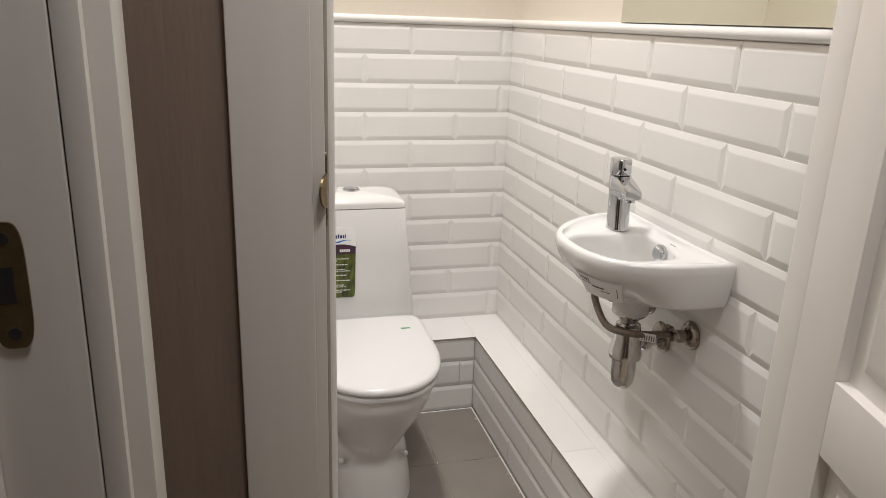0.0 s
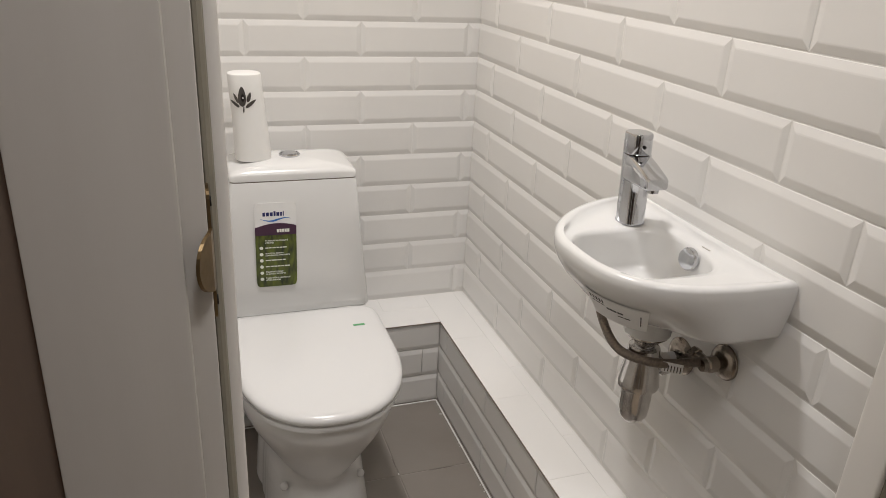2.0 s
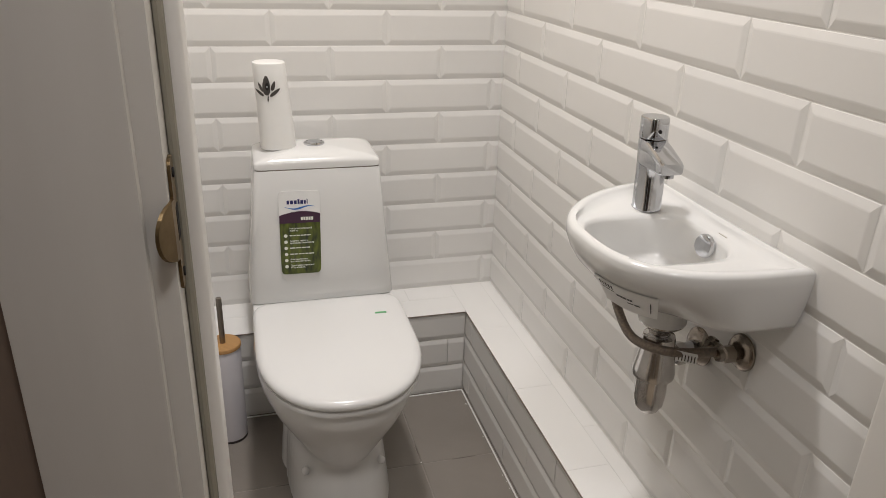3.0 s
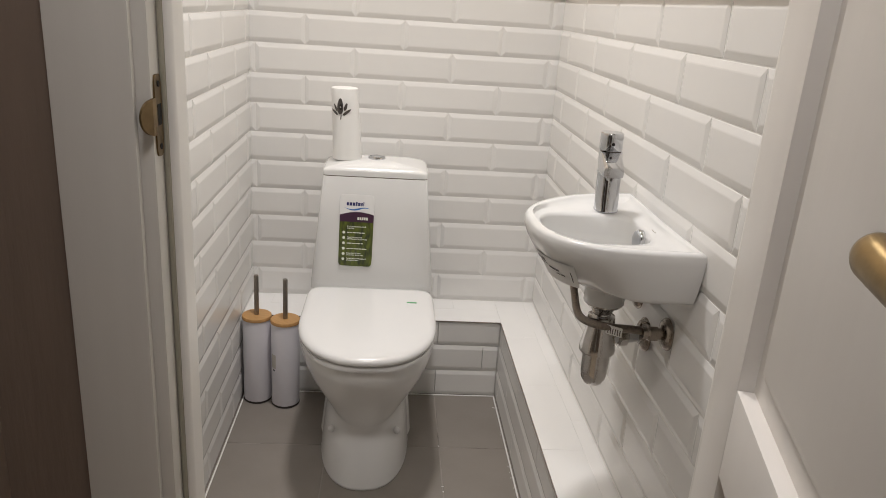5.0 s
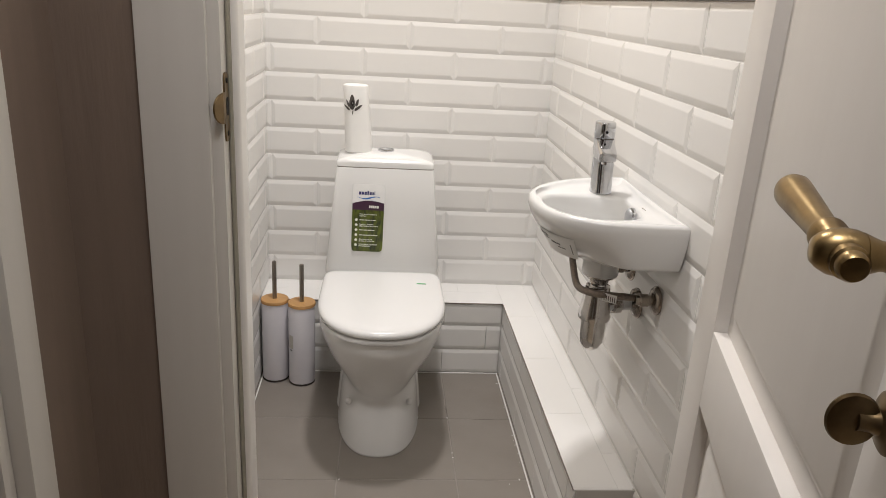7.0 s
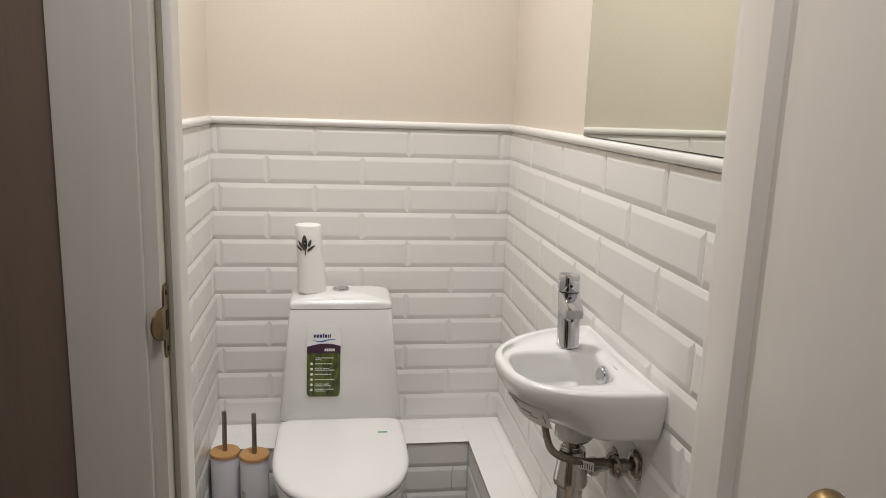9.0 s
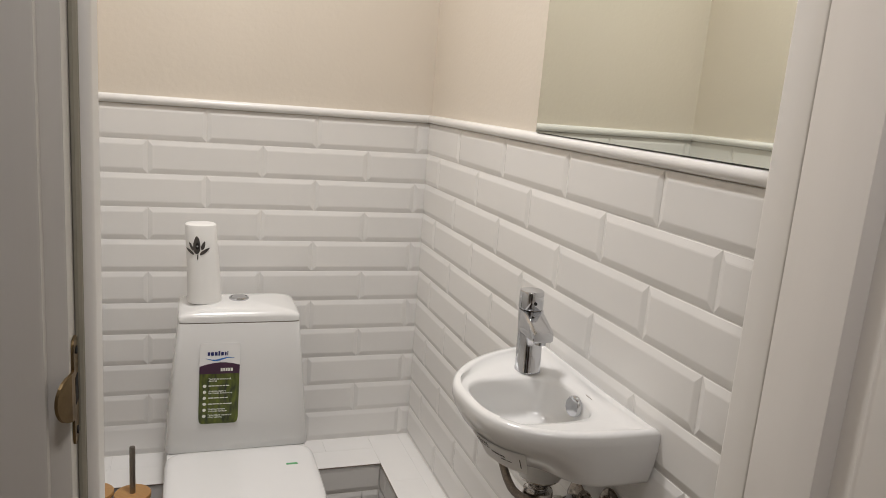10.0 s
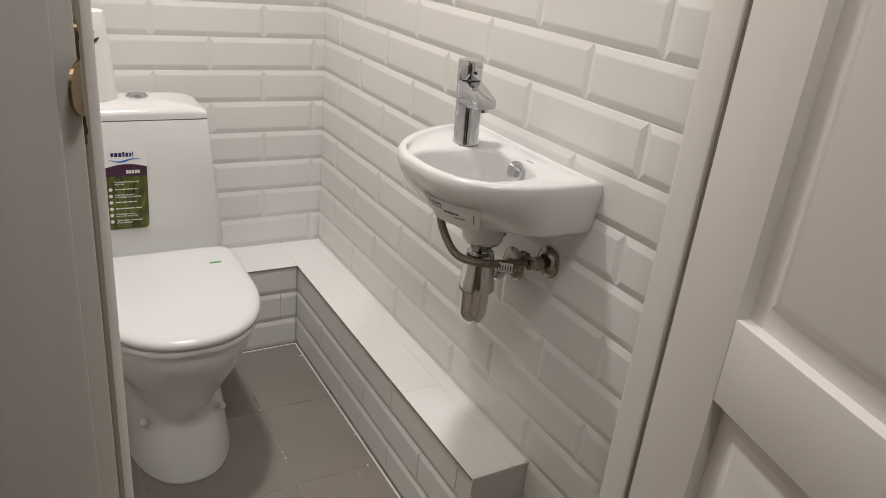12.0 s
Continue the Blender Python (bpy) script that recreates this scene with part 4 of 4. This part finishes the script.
def tile_mesh(w, h, sides, flat_top=False, ends=0.85):
    """A bevelled tile w by h; sides: which of left, right, bottom, top keep their bevel."""
    key = (round(w, 4), round(h, 4), sides, flat_top, ends)
    if key in TILES:
        return TILES[key]
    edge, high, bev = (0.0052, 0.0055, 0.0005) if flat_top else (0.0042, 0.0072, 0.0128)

    def ring(f, z):
        l, r, b, t = [k * bev * f if s else 0.0 for s, k in zip(sides, (ends, ends, 1.04, 1.04))]
        return [(l, b, z), (w - r, b, z), (w - r, h - t, z), (l, h - t, z)]

    rings = [ring(0, 0.0), ring(0, edge * 0.7), ring(0.08, edge), ring(0.90, edge + (high - edge) * 0.90), ring(1.08, high), ]
    verts = [v for q in rings for v in q]
    faces = [[4 * k + i, 4 * k + (i + 1) % 4, 4 * k + 4 + (i + 1) % 4, 4 * k + 4 + i] for k in range(len(rings) - 1) for i in range(4)]
    faces.append([4 * len(rings) - 4 + i for i in range(4)])
    me = bpy.data.meshes.new("tile")
    me.from_pydata(verts, [], faces)
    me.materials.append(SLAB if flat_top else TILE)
    TILES[key] = me
    return me


def lay(parent, origin, along, up, u0, u1, v0, v1, w, h, first, second, gap=0.0012, bed=0.0, flat_top=False, ends=0.85):
    """Lays courses of tiles from v0 up to v1 (h apart), between u0 and u1; first and second: where a joint falls in even and odd courses."""
    along, up = Vector(along), Vector(up)
    nrm = along.cross(up)
    inv = W[parent.name].inverted()
    for r in range(max(0, round((v1 - v0) / h))):
        a, b = v0 + r * h, min(v0 + (r + 1) * h, v1)
        j = first if r % 2 == 0 else second
        k = math.floor((u0 - j) / w)
        while j + k * w < u1 - 0.004:
            l, q = j + k * w, j + (k + 1) * w
            cl, cr = max(l, u0), min(q, u1)
            k += 1
            if cr - cl < 0.006:
                continue
            me = tile_mesh(cr - cl - gap, b - a - gap, (l >= u0 - 1e-6, q <= u1 + 1e-6, True, True), flat_top, ends)
            ob = new("tile", me)
            ob.parent = parent
            p = Vector(origin) + along * (cl + gap / 2) + up * (a + gap / 2) + nrm * bed
            tilt = Matrix() if flat_top else pose(0, 0, 0, random.uniform(-0.12, 0.12), random.uniform(-0.06, 0.06), 0)
            ob.matrix_basis = inv @ Matrix.Translation(p) @ Matrix((along, up, nrm)).transposed().to_4x4() @ tilt


# grout beds behind the tiles
for wall, size in ((wall_east, (X1 - 0.0043, Y0 + 0.004, 0.0, X1 + 0.002, Y1, TILE_TOP)), (wall_north, (X0, Y1 - 0.0043, 0.0, X1 - 0.0045, Y1 + 0.002, TILE_TOP)), (wall_west, (X0 - 0.002, Y0 + 0.004, 0.0, X0 + 0.0043, Y1 - 0.0045, TILE_TOP))):
    part("grout_bed", boxed(*size), GROUT, wall)
EVEN, ODD = 1.380, 1.2365
# courses counted from the floor; every second course shares its joints
lay(wall_east, (X1 - 0.0005, 0, 0), (0, -1, 0), (0, 0, 1), -(Y1 - 0.0078), -(Y0 + 0.006), 3 * ROW, TILE_TOP, LONG, ROW, -EVEN, -ODD)
lay(wall_east, (X1 - 0.0005, 0, 0), (0, -1, 0), (0, 0, 1), -(LEND - 0.008), -(Y0 + 0.006), 0.0, 3 * ROW, LONG, ROW, -ODD, -EVEN)
lay(wall_north, (0, Y1 - 0.0005, 0), (1, 0, 0), (0, 0, 1), X0 + 0.0008, X1 - 0.0008, 3 * ROW, TILE_TOP, LONG, ROW, 0.388, 0.2445)
lay(wall_west, (X0 + 0.0005, 0, 0), (0, 1, 0), (0, 0, 1), Y0 + 0.006, Y1 - 0.0078, 3 * ROW, TILE_TOP, LONG, ROW, 1.44, 1.2965)
lay(wall_west, (X0 + 0.0005, 0, 0), (0, 1, 0), (0, 0, 1), Y0 + 0.006, LY - 0.0105, 0.0, 3 * ROW, LONG, ROW, 1.2965, 1.44)
# ledge fronts and top; the top's paler colour holds the overhead lamplight
lay(ledge, (LX + 0.0005, 0, 0), (0, -1, 0), (0, 0, 1), -(LY + 0.0), -(LEND - 0.004), 0.0, 3 * ROW - 0.0058, LONG, ROW, -1.70, -1.5565, gap=0.0006, ends=0.10)
lay(ledge, (0, LY + 0.0005, 0), (1, 0, 0), (0, 0, 1), X0 + 0.0105, LX - 0.0105, 0.0, 3 * ROW - 0.0058, LONG, ROW, 0.388, 0.2445, gap=0.0006, ends=0.10)
top = LZ - 0.0078
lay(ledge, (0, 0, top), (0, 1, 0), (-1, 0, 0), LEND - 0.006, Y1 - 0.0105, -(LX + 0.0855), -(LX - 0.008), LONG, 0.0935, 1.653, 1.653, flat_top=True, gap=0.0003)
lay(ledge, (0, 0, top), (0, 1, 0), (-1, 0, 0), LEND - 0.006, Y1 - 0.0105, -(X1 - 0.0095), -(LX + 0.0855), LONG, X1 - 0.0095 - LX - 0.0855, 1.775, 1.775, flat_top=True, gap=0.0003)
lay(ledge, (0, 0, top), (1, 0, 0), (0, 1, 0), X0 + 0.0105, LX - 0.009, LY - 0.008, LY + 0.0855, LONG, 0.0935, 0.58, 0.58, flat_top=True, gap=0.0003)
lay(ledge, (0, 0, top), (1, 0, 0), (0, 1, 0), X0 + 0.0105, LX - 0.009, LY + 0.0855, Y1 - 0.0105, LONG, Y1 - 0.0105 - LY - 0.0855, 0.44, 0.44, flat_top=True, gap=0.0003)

# floor tiles
xs = [X0, 0.363, 0.675, X1]
ys = [1.0, 1.149, 1.446, 1.742, 2.038, LY]
FLOOR_MESH = {}
for xa, xb in zip(xs, xs[1:]):
    for ya, yb in zip(ys, ys[1:]):
        bm = boxed(0.0015, 0.0015, -0.0045, xb - xa - 0.0015, yb - ya - 0.0015, 0.0, bevel=0.0007, segments=1)
        ob = part("tile", bm, FLOOR_TILE, floor, local=True)
        ob.matrix_basis = Matrix.Translation((xa, ya, 0))

# crumbs of dried grout along the floor joints and the ledge's foot
random.seed(11)
bm = bmesh.new()
spots = [(LX - 0.014 - random.random() * 0.004, random.uniform(LEND + 0.05, LY - 0.05)) for k in range(11)]
spots += [(0.675 + random.uniform(-0.003, 0.003), random.uniform(1.2, 2.2)) for k in range(7)]
spots += [(random.uniform(0.15, LX - 0.03), random.choice((1.742, 2.038, 1.446)) + random.uniform(-0.003, 0.003)) for k in range(4)]
spots += [(random.uniform(0.12, LX - 0.03), random.uniform(1.3, 1.8)) for k in range(5)]
for x, y in spots:
    size = random.uniform(0.0009, 0.0028)
    made = bmesh.ops.create_icosphere(bm, subdivisions=1, radius=size)["verts"]
    turn = pose(x, y, size * 0.22, 0, 0, random.uniform(0, 180)) @ Matrix.Diagonal((random.uniform(0.8, 2.2), random.uniform(0.6, 1.1), 0.45, 1))
    for v in made:
        v.co = turn @ (v.co * random.uniform(0.75, 1.15))
tagged(part("grout_crumbs", bm, GROUT), "small crumbs of dried white grout on the floor", "crumbs", kind="stuff")
